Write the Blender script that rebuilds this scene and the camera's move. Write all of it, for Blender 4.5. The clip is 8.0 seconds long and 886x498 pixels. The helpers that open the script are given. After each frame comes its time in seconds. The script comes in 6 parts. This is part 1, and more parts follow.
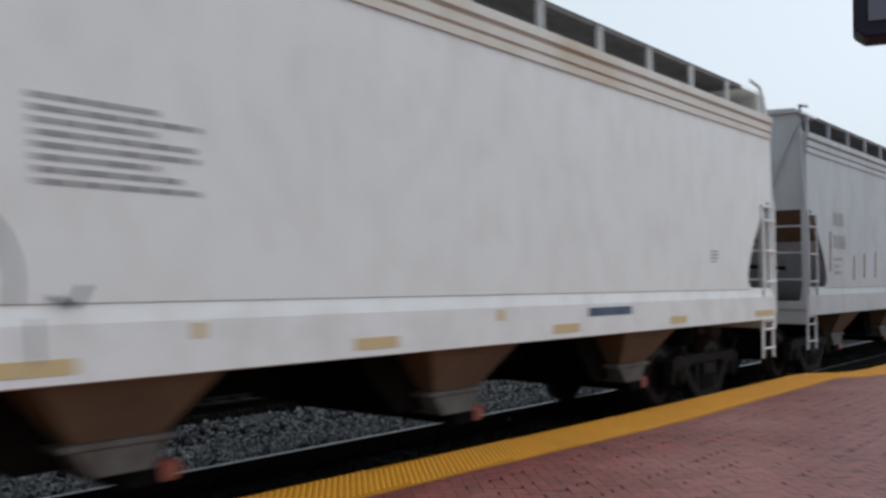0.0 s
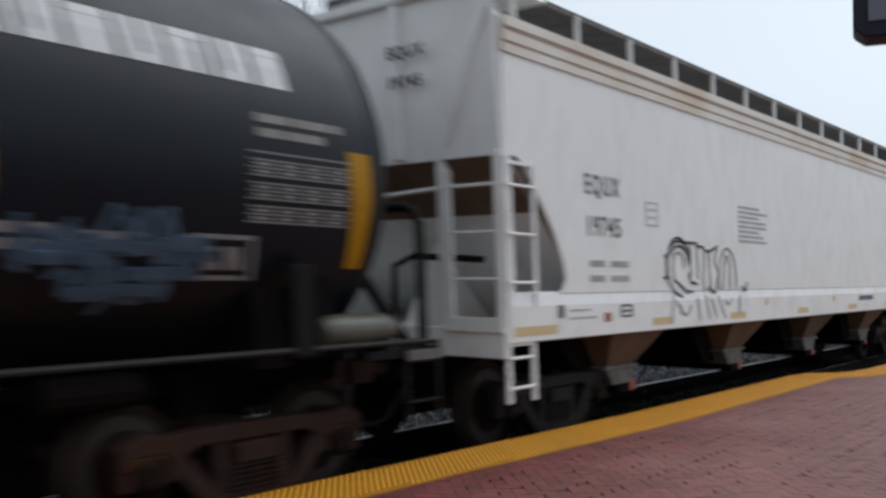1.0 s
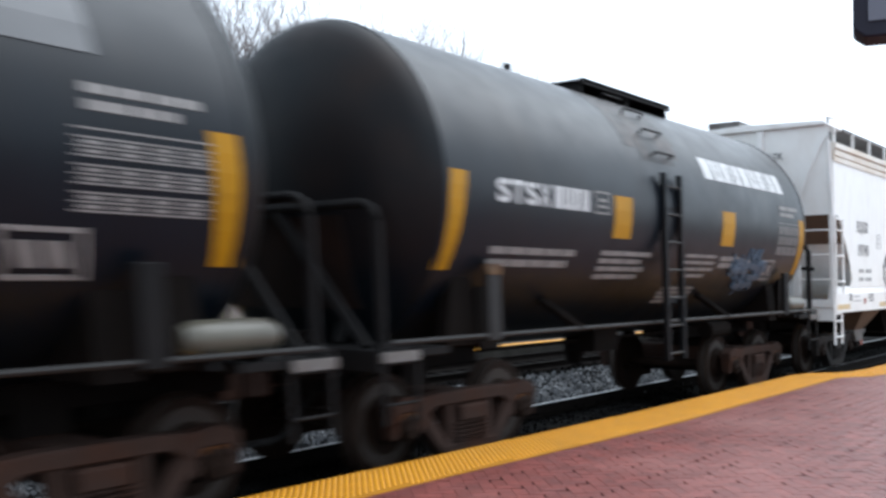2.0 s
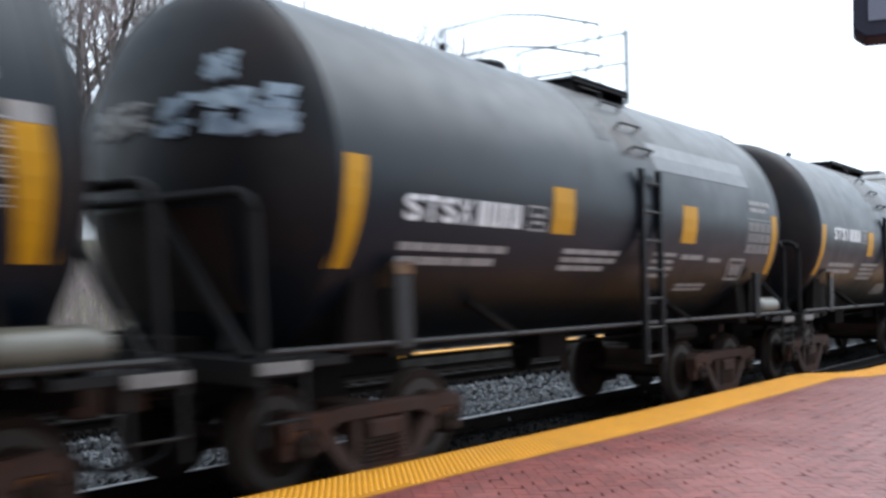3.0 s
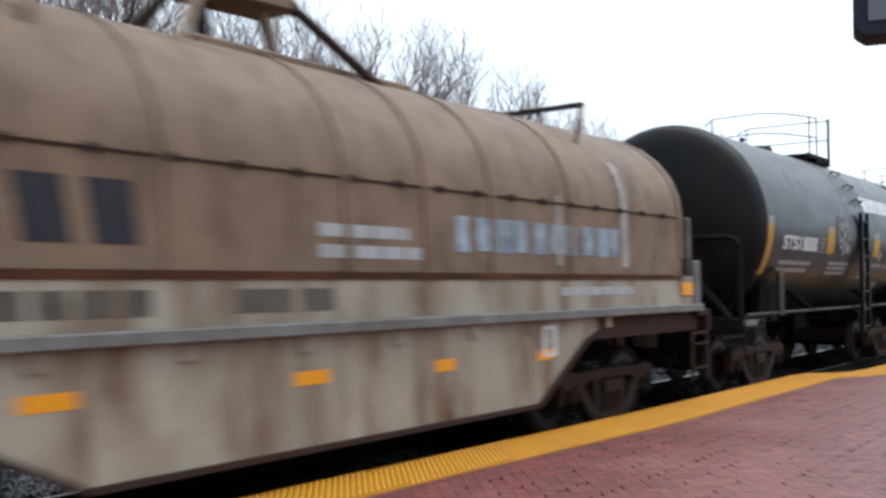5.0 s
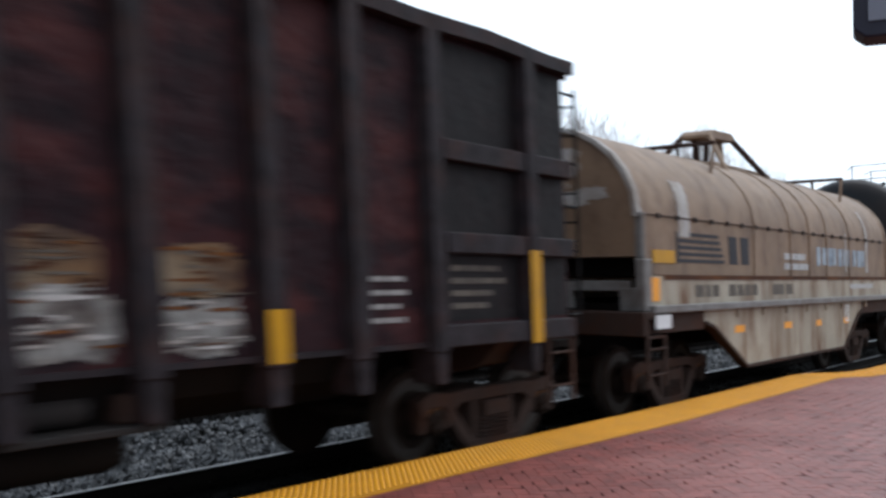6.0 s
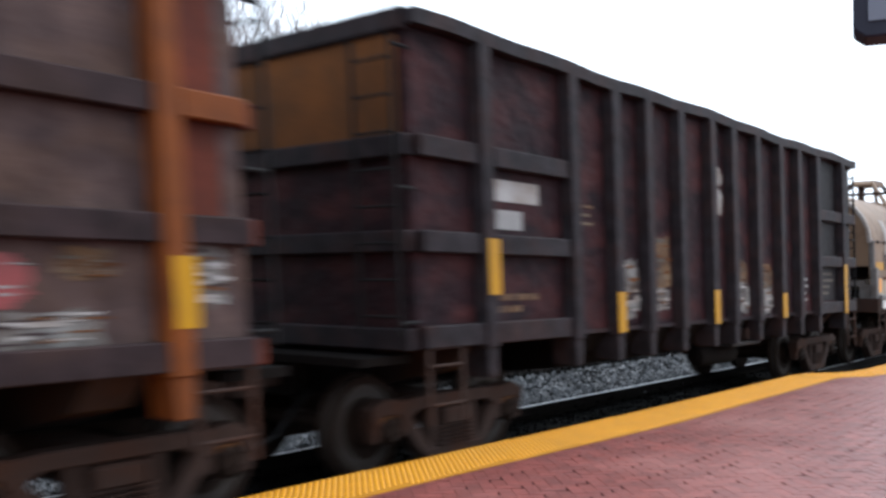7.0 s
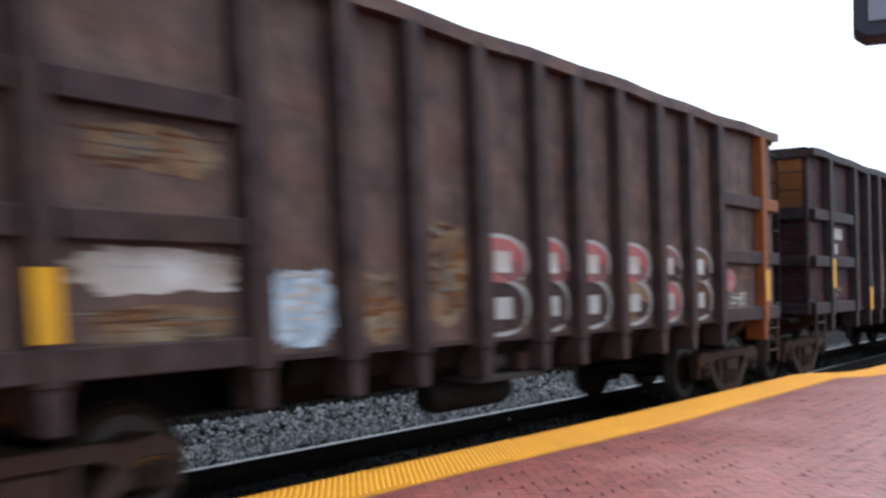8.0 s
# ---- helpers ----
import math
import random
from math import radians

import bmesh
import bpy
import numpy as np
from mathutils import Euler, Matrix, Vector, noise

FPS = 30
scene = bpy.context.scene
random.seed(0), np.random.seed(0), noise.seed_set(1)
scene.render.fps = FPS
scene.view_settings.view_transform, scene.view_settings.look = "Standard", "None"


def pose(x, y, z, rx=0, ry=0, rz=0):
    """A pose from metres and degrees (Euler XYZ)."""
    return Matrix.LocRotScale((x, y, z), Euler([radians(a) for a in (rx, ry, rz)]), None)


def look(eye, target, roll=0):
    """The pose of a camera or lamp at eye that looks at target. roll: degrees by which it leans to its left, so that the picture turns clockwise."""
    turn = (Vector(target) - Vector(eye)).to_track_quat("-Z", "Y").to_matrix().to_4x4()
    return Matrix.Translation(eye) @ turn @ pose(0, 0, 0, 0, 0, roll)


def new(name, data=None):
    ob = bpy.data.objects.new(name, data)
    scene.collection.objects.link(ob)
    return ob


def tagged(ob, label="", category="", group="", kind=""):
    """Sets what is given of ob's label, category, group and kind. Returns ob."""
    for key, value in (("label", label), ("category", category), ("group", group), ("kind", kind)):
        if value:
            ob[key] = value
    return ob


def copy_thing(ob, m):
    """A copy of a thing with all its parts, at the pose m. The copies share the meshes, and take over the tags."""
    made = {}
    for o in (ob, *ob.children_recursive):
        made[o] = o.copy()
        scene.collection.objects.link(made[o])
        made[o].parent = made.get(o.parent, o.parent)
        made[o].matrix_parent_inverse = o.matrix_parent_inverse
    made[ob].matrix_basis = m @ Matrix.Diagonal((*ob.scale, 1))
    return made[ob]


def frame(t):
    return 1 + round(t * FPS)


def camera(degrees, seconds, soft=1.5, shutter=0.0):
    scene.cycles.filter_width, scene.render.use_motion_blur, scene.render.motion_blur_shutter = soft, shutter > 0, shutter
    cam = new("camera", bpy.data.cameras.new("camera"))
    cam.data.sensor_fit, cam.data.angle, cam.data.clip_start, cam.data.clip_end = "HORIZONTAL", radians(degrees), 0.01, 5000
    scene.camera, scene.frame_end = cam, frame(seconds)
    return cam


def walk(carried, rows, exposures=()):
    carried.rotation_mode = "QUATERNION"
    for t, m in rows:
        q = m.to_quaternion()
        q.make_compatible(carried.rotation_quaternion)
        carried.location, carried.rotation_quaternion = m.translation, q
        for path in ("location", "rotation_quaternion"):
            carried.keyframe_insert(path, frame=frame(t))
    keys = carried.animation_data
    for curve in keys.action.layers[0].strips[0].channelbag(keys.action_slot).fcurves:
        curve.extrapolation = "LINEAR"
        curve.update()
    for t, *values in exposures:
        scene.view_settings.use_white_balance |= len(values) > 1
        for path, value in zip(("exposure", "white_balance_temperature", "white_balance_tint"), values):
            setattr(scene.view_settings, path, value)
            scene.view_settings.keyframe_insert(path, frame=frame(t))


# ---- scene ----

# World: x along the track (the train's way), y across it away from the platform, z up; rail tops at z = 0.
TRACK_Y = 6.456       # centre line of the train's track
SPEED = 10.128        # metres a second
PLATFORM_Z = 0.28

cam = camera(51.0, 8.0, soft=2.85, shutter=1.2)
# the phone reads its picture from the top down, so fast things lean
scene.cycles.rolling_shutter_type, scene.cycles.rolling_shutter_duration = "TOP", 0.36
EXPOSURES = [(0.0, 1.4, 6500, 10), (0.5, 1.33, 6500, 10), (1.0, 1.44, 6500, 10), (1.5, 2.1, 6350, 10), (3.0, 2.7, 6200, 10), (4.0, 2.75, 6200, 10), (5.5, 2.05, 6350, 10), (6.5, 2.42, 6250, 11), (7.5, 2.9, 6250, 11), (8.0, 2.88, 6200, 11)]
CAMERA_POSE = pose(0, 0, 1.75, 91.916, 0, -51.122)
walk(cam, [(0.0, CAMERA_POSE), (8.0, CAMERA_POSE)], EXPOSURES)

# ---- light: a bright overcast sky ----
SUN_EL, SUN_ROT = radians(55), radians(115)
world = bpy.data.worlds.new("overcast")
scene.world = world
world.use_nodes = True
wn = world.node_tree.nodes
wl = world.node_tree.links
sky = wn.new("ShaderNodeTexSky")
sky.sky_type = "NISHITA"
sky.sun_disc = False
sky.sun_elevation, sky.sun_rotation = SUN_EL, SUN_ROT
sky.air_density, sky.dust_density, sky.ozone_density = 1.0, 4.0, 1.0
grey = wn.new("ShaderNodeHueSaturation")
grey.inputs["Saturation"].default_value = 0.10
even = wn.new("ShaderNodeGamma")
even.inputs["Gamma"].default_value = 0.45
wl.new(sky.outputs[0], even.inputs["Color"])
wl.new(even.outputs[0], grey.inputs["Color"])
cool = wn.new("ShaderNodeMix")
cool.data_type, cool.blend_type = "RGBA", "MULTIPLY"
cool.inputs[0].default_value = 1.0
cool.inputs[7].default_value = (0.895, 1.0, 1.10, 1.0)
wl.new(grey.outputs[0], cool.inputs[6])
wl.new(cool.outputs[2], wn["Background"].inputs["Color"])
wn["Background"].inputs["Strength"].default_value = 0.15
sun = new("sun", bpy.data.lights.new("sun", "SUN"))
sun.data.energy, sun.data.angle, sun.data.color = 0.3, radians(60), (1.0, 0.98, 0.95)
sun.matrix_world = look((0, 0, 50), (-50 * math.sin(SUN_ROT) / math.tan(SUN_EL), -50 * math.cos(SUN_ROT) / math.tan(SUN_EL), 0))


# ---- materials ----
def material(name, base, second=None, rough=0.6, metal=0.0, scale=3.0, amount=0.5, bump=0.0, bump_scale=40.0,
             dirt=None, dirt_amount=0.0, dirt_scale=1.2, streak=1.0, random_value=0.0, coat=0.0, spec=0.5, bump_depth=0.01):
    """Base colour varied with a second one at two scales, dirt in patches (streak stretches them upright), fine relief."""
    m = bpy.data.materials.new(name)
    m.use_nodes = True
    n, l = m.node_tree.nodes, m.node_tree.links
    b = n["Principled BSDF"]
    co = n.new("ShaderNodeTexCoord")
    place = co.outputs["Object"]
    if random_value:
        where, shift = n.new("ShaderNodeObjectInfo"), n.new("ShaderNodeVectorMath")
        l.new(place, shift.inputs[0])
        l.new(where.outputs["Location"], shift.inputs[1])
        place = shift.outputs[0]

    def mapped(sx, sy, sz):
        mp = n.new("ShaderNodeMapping")
        mp.inputs["Scale"].default_value = (sx, sy, sz)
        l.new(place, mp.inputs["Vector"])
        return mp.outputs[0]

    def noise_tex(s, vec, detail=6.0):
        t = n.new("ShaderNodeTexNoise")
        t.inputs["Scale"].default_value = s
        t.inputs["Detail"].default_value = detail
        l.new(vec, t.inputs["Vector"])
        return t.outputs["Fac"]

    def ramp(fac, lo, hi):
        r = n.new("ShaderNodeMapRange")
        r.inputs["From Min"].default_value, r.inputs["From Max"].default_value = lo, hi
        l.new(fac, r.inputs["Value"])
        return r.outputs[0]

    def mix(fac, a, c, kind="MIX"):
        x = n.new("ShaderNodeMix")
        x.data_type, x.blend_type = "RGBA", kind
        if isinstance(fac, float):
            x.inputs[0].default_value = fac
        else:
            l.new(fac, x.inputs[0])
        for sock, v in ((x.inputs[6], a), (x.inputs[7], c)):
            if isinstance(v, tuple):
                sock.default_value = (*v, 1.0)
            else:
                l.new(v, sock)
        return x.outputs[2]

    def times(v, k):
        q = n.new("ShaderNodeMath")
        q.operation = "MULTIPLY"
        l.new(v, q.inputs[0])
        q.inputs[1].default_value = k
        return q.outputs[0]

    second = second or tuple(c * 0.75 for c in base)
    flat = mapped(1, 1, 1)
    col = mix(times(ramp(noise_tex(scale, flat), 0.3, 0.7), amount), base, second)
    col = mix(times(ramp(noise_tex(scale * 14, flat), 0.35, 0.75), amount * 0.4), col, second)
    if dirt:
        mask = ramp(noise_tex(dirt_scale, mapped(streak, streak, 1.0), 8.0), 0.45, 0.72)
        col = mix(times(mask, dirt_amount), col, dirt)
    if random_value:
        info = n.new("ShaderNodeObjectInfo")
        geo = n.new("ShaderNodeNewGeometry")
        add = n.new("ShaderNodeMath")
        add.operation = "ADD"
        l.new(info.outputs["Random"], add.inputs[0])
        l.new(geo.outputs["Random Per Island"], add.inputs[1])
        hsv = n.new("ShaderNodeHueSaturation")
        rr = n.new("ShaderNodeMapRange")
        rr.inputs["From Max"].default_value = 2.0
        rr.inputs["To Min"].default_value, rr.inputs["To Max"].default_value = 1 - random_value, 1 + random_value
        l.new(add.outputs[0], rr.inputs["Value"])
        l.new(rr.outputs[0], hsv.inputs["Value"])
        l.new(col, hsv.inputs["Color"])
        col = hsv.outputs[0]
    l.new(col, b.inputs["Base Color"])
    rg = n.new("ShaderNodeMapRange")
    rg.inputs["To Min"].default_value, rg.inputs["To Max"].default_value = max(rough - 0.12, 0.03), min(rough + 0.12, 1)
    l.new(noise_tex(scale * 5, flat), rg.inputs["Value"])
    l.new(rg.outputs[0], b.inputs["Roughness"])
    b.inputs["Metallic"].default_value = metal
    b.inputs["Specular IOR Level"].default_value = spec
    b.inputs["Coat Weight"].default_value = coat
    if bump:
        bp = n.new("ShaderNodeBump")
        bp.inputs["Strength"].default_value, bp.inputs["Distance"].default_value = bump, bump_depth
        l.new(noise_tex(bump_scale, flat), bp.inputs["Height"])
        l.new(bp.outputs[0], b.inputs["Normal"])
    return m


MAT = dict(
    white=material("white_car_paint", (0.80, 0.80, 0.78), (0.72, 0.71, 0.69), 0.42, scale=0.7, amount=0.5, dirt=(0.60, 0.56, 0.51), dirt_amount=0.3, dirt_scale=2.0, streak=2.0, bump=0.03, bump_scale=3.0),
    white_trim=material("white_trim_paint", (0.80, 0.80, 0.79), (0.70, 0.69, 0.67), 0.4, scale=1.5, amount=0.4, dirt=(0.42, 0.36, 0.30), dirt_amount=0.25, dirt_scale=3.0),
    eave=material("rust_stained_eave_paint", (0.72, 0.69, 0.63), (0.60, 0.55, 0.48), 0.5, scale=1.2, amount=0.5, dirt=(0.48, 0.33, 0.17), dirt_amount=0.7, dirt_scale=1.1, streak=0.6),
    grey_car=material("grey_car_paint", (0.46, 0.48, 0.50), (0.38, 0.40, 0.42), 0.45, scale=0.8, amount=0.6, dirt=(0.28, 0.24, 0.22), dirt_amount=0.4, streak=3.0),
    slope=material("brown_slope_sheet_and_chute", (0.185, 0.125, 0.088), (0.105, 0.072, 0.054), 0.9, scale=2.0, amount=0.8, bump=0.1, spec=0.1),
    tank=material("black_tank_paint", (0.0026, 0.0056, 0.0098), (0.0040, 0.0072, 0.0115), 0.38, scale=0.6, amount=0.6, dirt=(0.0068, 0.0050, 0.0046), dirt_amount=0.5, dirt_scale=0.8, streak=1.6, bump=0.05, bump_scale=2.0, spec=0.24),
    tank_head=material("dull_black_tank_head", (0.0036, 0.0058, 0.0080), (0.006, 0.0070, 0.0085), 0.46, scale=0.8, amount=0.7, dirt=(0.028, 0.015, 0.010), dirt_amount=0.4, dirt_scale=0.9, bump=0.05, spec=0.12),
    tank_spill=material("spill_stained_tank_paint", (0.0055, 0.0072, 0.0100), (0.012, 0.0115, 0.012), 0.45, scale=1.6, amount=0.8, dirt=(0.055, 0.035, 0.027), dirt_amount=0.75, dirt_scale=2.0, streak=2.0, spec=0.2),
    black=material("black_steel", (0.006, 0.006, 0.0065), (0.011, 0.0095, 0.009), 0.72, scale=3.0, amount=0.7, bump=0.08, spec=0.12),
    # grime colour taken down to near black, so it holds the underside's shade too
    under=material("underframe_grime_and_shade", (0.005, 0.0042, 0.0038), (0.009, 0.0065, 0.0055), 0.9, scale=4.0, amount=0.8, bump=0.15, spec=0.06),
    bogie=material("rusty_brown_cast_steel", (0.042, 0.024, 0.0185), (0.016, 0.0115, 0.0105), 0.85, scale=3.0, amount=0.85, dirt=(0.06, 0.022, 0.011), dirt_amount=0.6, dirt_scale=3, bump=0.25, spec=0.12),
    bogie_dark=material("dark_cast_steel", (0.012, 0.011, 0.011), (0.022, 0.017, 0.015), 0.8, scale=3.0, amount=0.8, bump=0.25, spec=0.15),
    wheel=material("worn_wheel_steel", (0.011, 0.0072, 0.0056), (0.020, 0.011, 0.0076), 0.75, scale=4.0, amount=0.8, bump=0.12, spec=0.07),
    tread=material("worn_tread_steel", (0.045, 0.036, 0.031), (0.024, 0.017, 0.013), 0.6, metal=0.2, scale=8, spec=0.2),
    rail=material("rail_steel", (0.009, 0.0068, 0.0058), (0.006, 0.005, 0.0045), 0.85, scale=5, amount=0.7, bump=0.1, spec=0.06),
    rail_top=material("polished_rail_head", (0.42, 0.42, 0.43), None, 0.34, metal=1.0, scale=12, amount=0.3),
    # the train's shade is put into the near-black of ties, fouled stones, bed
    tie=material("shaded_creosoted_tie", (0.004, 0.0034, 0.0031), (0.0065, 0.0055, 0.005), 0.95, scale=6, amount=0.8, bump=0.4, spec=0.08),
    ballast=material("wet_grey_ballast", (0.078, 0.081, 0.088), (0.012, 0.013, 0.014), 0.5, scale=2.5, amount=0.85, random_value=0.97, bump=0.15, bump_scale=25, spec=0.4),
    fouled_shaded=material("oil_and_shade_black_ballast", (0.0035, 0.0034, 0.0034), (0.006, 0.0052, 0.0048), 0.85, scale=12, amount=0.7, random_value=0.6, bump=0.3, spec=0.04),
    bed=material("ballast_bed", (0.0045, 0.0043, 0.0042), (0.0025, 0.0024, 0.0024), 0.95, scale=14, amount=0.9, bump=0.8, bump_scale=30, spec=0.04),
    brick=material("damp_red_paver", (0.205, 0.048, 0.037), (0.105, 0.027, 0.024), 0.5, scale=9, amount=0.85, random_value=0.34, bump=0.35, bump_scale=60, dirt=(0.27, 0.115, 0.10), dirt_amount=0.5, dirt_scale=0.9, spec=0.42),
    joint=material("dark_paver_joint", (0.040, 0.015, 0.013), (0.006, 0.004, 0.004), 0.95, scale=11, bump=0.3, spec=0.05),
    yellow=material("yellow_tactile_tile", (0.68, 0.30, 0.004), (0.56, 0.235, 0.004), 0.5, scale=2.5, amount=0.5, dirt=(0.30, 0.15, 0.02), dirt_amount=0.35, dirt_scale=2.0, bump=0.1, spec=0.35),
    # tile base: a darker yellow than the domes on it
    groove=material("darker_yellow_tile_base", (0.40, 0.165, 0.005), (0.30, 0.125, 0.006), 0.7, scale=3, amount=0.7, spec=0.2),
    concrete=material("weathered_concrete", (0.08, 0.075, 0.07), (0.045, 0.042, 0.04), 0.85, scale=3, amount=0.8, bump=0.3),
    far_concrete=material("damp_dark_concrete", (0.028, 0.026, 0.024), (0.016, 0.015, 0.014), 0.9, scale=2, amount=0.8, dirt=(0.06, 0.057, 0.052), dirt_amount=0.4, dirt_scale=1.5, bump=0.3, spec=0.1),
    yellow_paint=material("yellow_reflector", (0.42, 0.205, 0.003), (0.34, 0.165, 0.003), 0.5, scale=4, amount=0.6, dirt=(0.16, 0.09, 0.02), dirt_amount=0.3, dirt_scale=3.0, spec=0.2),
    faded_yellow=material("faded_yellow_strip", (0.62, 0.45, 0.22), (0.5, 0.4, 0.24), 0.5, scale=5, amount=0.6),
    letter=material("white_lettering", (0.55, 0.55, 0.55), (0.38, 0.38, 0.38), 0.5, scale=8, amount=0.5),
    letter_dull=material("dull_white_lettering", (0.27, 0.26, 0.25), (0.15, 0.14, 0.135), 0.6, scale=8, amount=0.6, spec=0.2),
    ink=material("dark_lettering", (0.022, 0.023, 0.028), (0.04, 0.04, 0.045), 0.7, scale=8, spec=0.12),
    ink_faint=material("faded_lettering", (0.27, 0.27, 0.27), (0.36, 0.36, 0.35), 0.6, scale=9),
    blue_paint=material("blue_spray_paint", (0.075, 0.125, 0.18), (0.03, 0.055, 0.09), 0.55, scale=6, amount=0.9),
    pale_blue=material("pale_blue_spray_paint", (0.34, 0.40, 0.445), (0.10, 0.13, 0.17), 0.6, scale=6, amount=0.9, spec=0.2),
    black_spray=material("black_spray_paint", (0.05, 0.05, 0.055), (0.12, 0.12, 0.12), 0.6, scale=6),
    red_paint=material("red_paint", (0.22, 0.03, 0.028), (0.12, 0.025, 0.025), 0.55, scale=6),
    wine=material("wine_red_spray_paint", (0.13, 0.02, 0.022), (0.05, 0.018, 0.02), 0.6, scale=4, amount=0.9),
    white_spray=material("white_spray_paint", (0.27, 0.265, 0.25), (0.035, 0.026, 0.025), 0.65, scale=7.0, amount=1.0, dirt=(0.07, 0.035, 0.016), dirt_amount=0.65, dirt_scale=4.0, streak=0.6, spec=0.15),
    ochre_spray=material("rusty_ochre_spray_paint", (0.15, 0.082, 0.038), (0.035, 0.021, 0.017), 0.7, scale=7.0, amount=1.0, dirt=(0.22, 0.185, 0.13), dirt_amount=0.5, dirt_scale=5.0, streak=0.6, spec=0.15),
    hood=material("tan_coil_hood", (0.20, 0.128, 0.080), (0.135, 0.086, 0.055), 0.62, scale=1.3, amount=0.8, dirt=(0.075, 0.042, 0.026), dirt_amount=0.7, dirt_scale=1.8, streak=1.6, bump=0.5, bump_scale=3.5, bump_depth=0.03, spec=0.25),
    hood_patch=material("white_patched_hood_paint", (0.40, 0.395, 0.39), (0.17, 0.13, 0.10), 0.65, scale=2.6, amount=1.0, spec=0.25),
    coil_body=material("rust_streaked_cream_paint", (0.34, 0.30, 0.235), (0.20, 0.165, 0.125), 0.65, scale=1.1, amount=0.8, dirt=(0.10, 0.040, 0.014), dirt_amount=0.95, dirt_scale=1.0, streak=3.5, bump=0.08, spec=0.22),
    gon=material("weathered_dark_gondola", (0.0060, 0.0046, 0.0062), (0.024, 0.0090, 0.0108), 0.62, scale=4.5, amount=1.0, dirt=(0.058, 0.017, 0.016), dirt_amount=0.75, dirt_scale=3.6, streak=0.45, bump=0.7, bump_scale=7, bump_depth=0.04, spec=0.08),
    gon_black=material("black_gondola_repaint", (0.0036, 0.0034, 0.0040), (0.010, 0.0062, 0.0066), 0.62, scale=4.0, amount=0.9, bump=0.5, bump_scale=7, bump_depth=0.03, spec=0.12),
    gon_post=material("weathered_gondola_post", (0.029, 0.0240, 0.0270), (0.0105, 0.0085, 0.0095), 0.62, scale=5.0, amount=0.95, dirt=(0.04, 0.017, 0.013), dirt_amount=0.5, dirt_scale=3.5, bump=0.4, bump_scale=9, bump_depth=0.025, spec=0.08),
    gon_brown=material("weathered_brown_gondola", (0.100, 0.064, 0.056), (0.034, 0.0220, 0.0220), 0.65, scale=3.4, amount=1.0, dirt=(0.085, 0.045, 0.026), dirt_amount=0.55, dirt_scale=2.6, streak=0.6, bump=0.55, bump_scale=7, bump_depth=0.035, spec=0.08),
    gon_dusk=material("dark_weathered_gondola_post", (0.042, 0.0265, 0.0270), (0.0145, 0.0095, 0.0100), 0.65, scale=4.0, amount=0.9, dirt=(0.045, 0.024, 0.015), dirt_amount=0.5, dirt_scale=2.8, streak=0.6, bump=0.4, bump_scale=8, bump_depth=0.025, spec=0.08),
    amber=material("amber_reflector", (0.70, 0.27, 0.004), (0.55, 0.20, 0.004), 0.45, scale=5, amount=0.5, spec=0.3),
    dust=material("grey_tan_dusty_sheet", (0.24, 0.20, 0.165), (0.15, 0.12, 0.095), 0.85, scale=1.6, amount=0.9, dirt=(0.10, 0.07, 0.05), dirt_amount=0.5, dirt_scale=1.3, spec=0.15),
    worn_end=material("white_worn_tan_paint", (0.40, 0.40, 0.40), (0.19, 0.125, 0.08), 0.65, scale=2.4, amount=1.0, dirt=(0.16, 0.105, 0.068), dirt_amount=1.0, dirt_scale=2.2, spec=0.2),
    head_rust=material("rust_brown_tank_end", (0.016, 0.0095, 0.0075), (0.008, 0.0068, 0.0066), 0.8, scale=1.6, amount=1.0, dirt=(0.034, 0.015, 0.009), dirt_amount=0.6, dirt_scale=1.6, spec=0.12),
    reservoir=material("pale_reservoir_paint", (0.085, 0.078, 0.058), (0.045, 0.042, 0.034), 0.4, scale=3, amount=0.8, dirt=(0.05, 0.04, 0.03), dirt_amount=0.5, dirt_scale=2.0, spec=0.4),
    orange=material("rusty_orange_paint", (0.19, 0.050, 0.008), (0.085, 0.026, 0.009), 0.65, scale=3, amount=0.8, bump=0.1, spec=0.14),
    rust_red=material("dark_rust_red_paint", (0.125, 0.027, 0.014), (0.045, 0.014, 0.010), 0.7, scale=2.5, amount=0.9, bump=0.1, spec=0.12),
    rust_edge=material("streaked_rust_edge", (0.07, 0.026, 0.012), (0.03, 0.016, 0.011), 0.85, scale=3.5, amount=1.0, dirt=(0.15, 0.055, 0.015), dirt_amount=0.5, dirt_scale=1.2, spec=0.1),
    stencil_dark=material("worn_dark_stencil", (0.05, 0.043, 0.038), (0.12, 0.10, 0.08), 0.7, scale=5, amount=0.9, spec=0.15),
    rusty=material("orange_rust_panel", (0.15, 0.052, 0.012), (0.06, 0.027, 0.011), 0.75, scale=2.0, amount=0.9, bump=0.1, spec=0.12),
    pipe=material("worn_grey_pipe", (0.016, 0.0155, 0.0155), (0.010, 0.009, 0.0085), 0.6, scale=6, amount=0.8, spec=0.25),
    galv=material("dull_galvanised_steel", (0.17, 0.165, 0.16), (0.085, 0.075, 0.07), 0.6, scale=6, amount=0.9, dirt=(0.06, 0.036, 0.024), dirt_amount=0.5, dirt_scale=2.5, spec=0.25),
    red_cap=material("red_gate_cap", (0.36, 0.08, 0.05), (0.2, 0.06, 0.04), 0.6, scale=6),
    sign=material("dark_sign_housing", (0.018, 0.019, 0.030), (0.024, 0.025, 0.038), 0.6, scale=6, spec=0.2),
    sign_face=material("unlit_sign_face", (0.10, 0.105, 0.14), (0.12, 0.125, 0.16), 0.25, scale=2, amount=0.5),
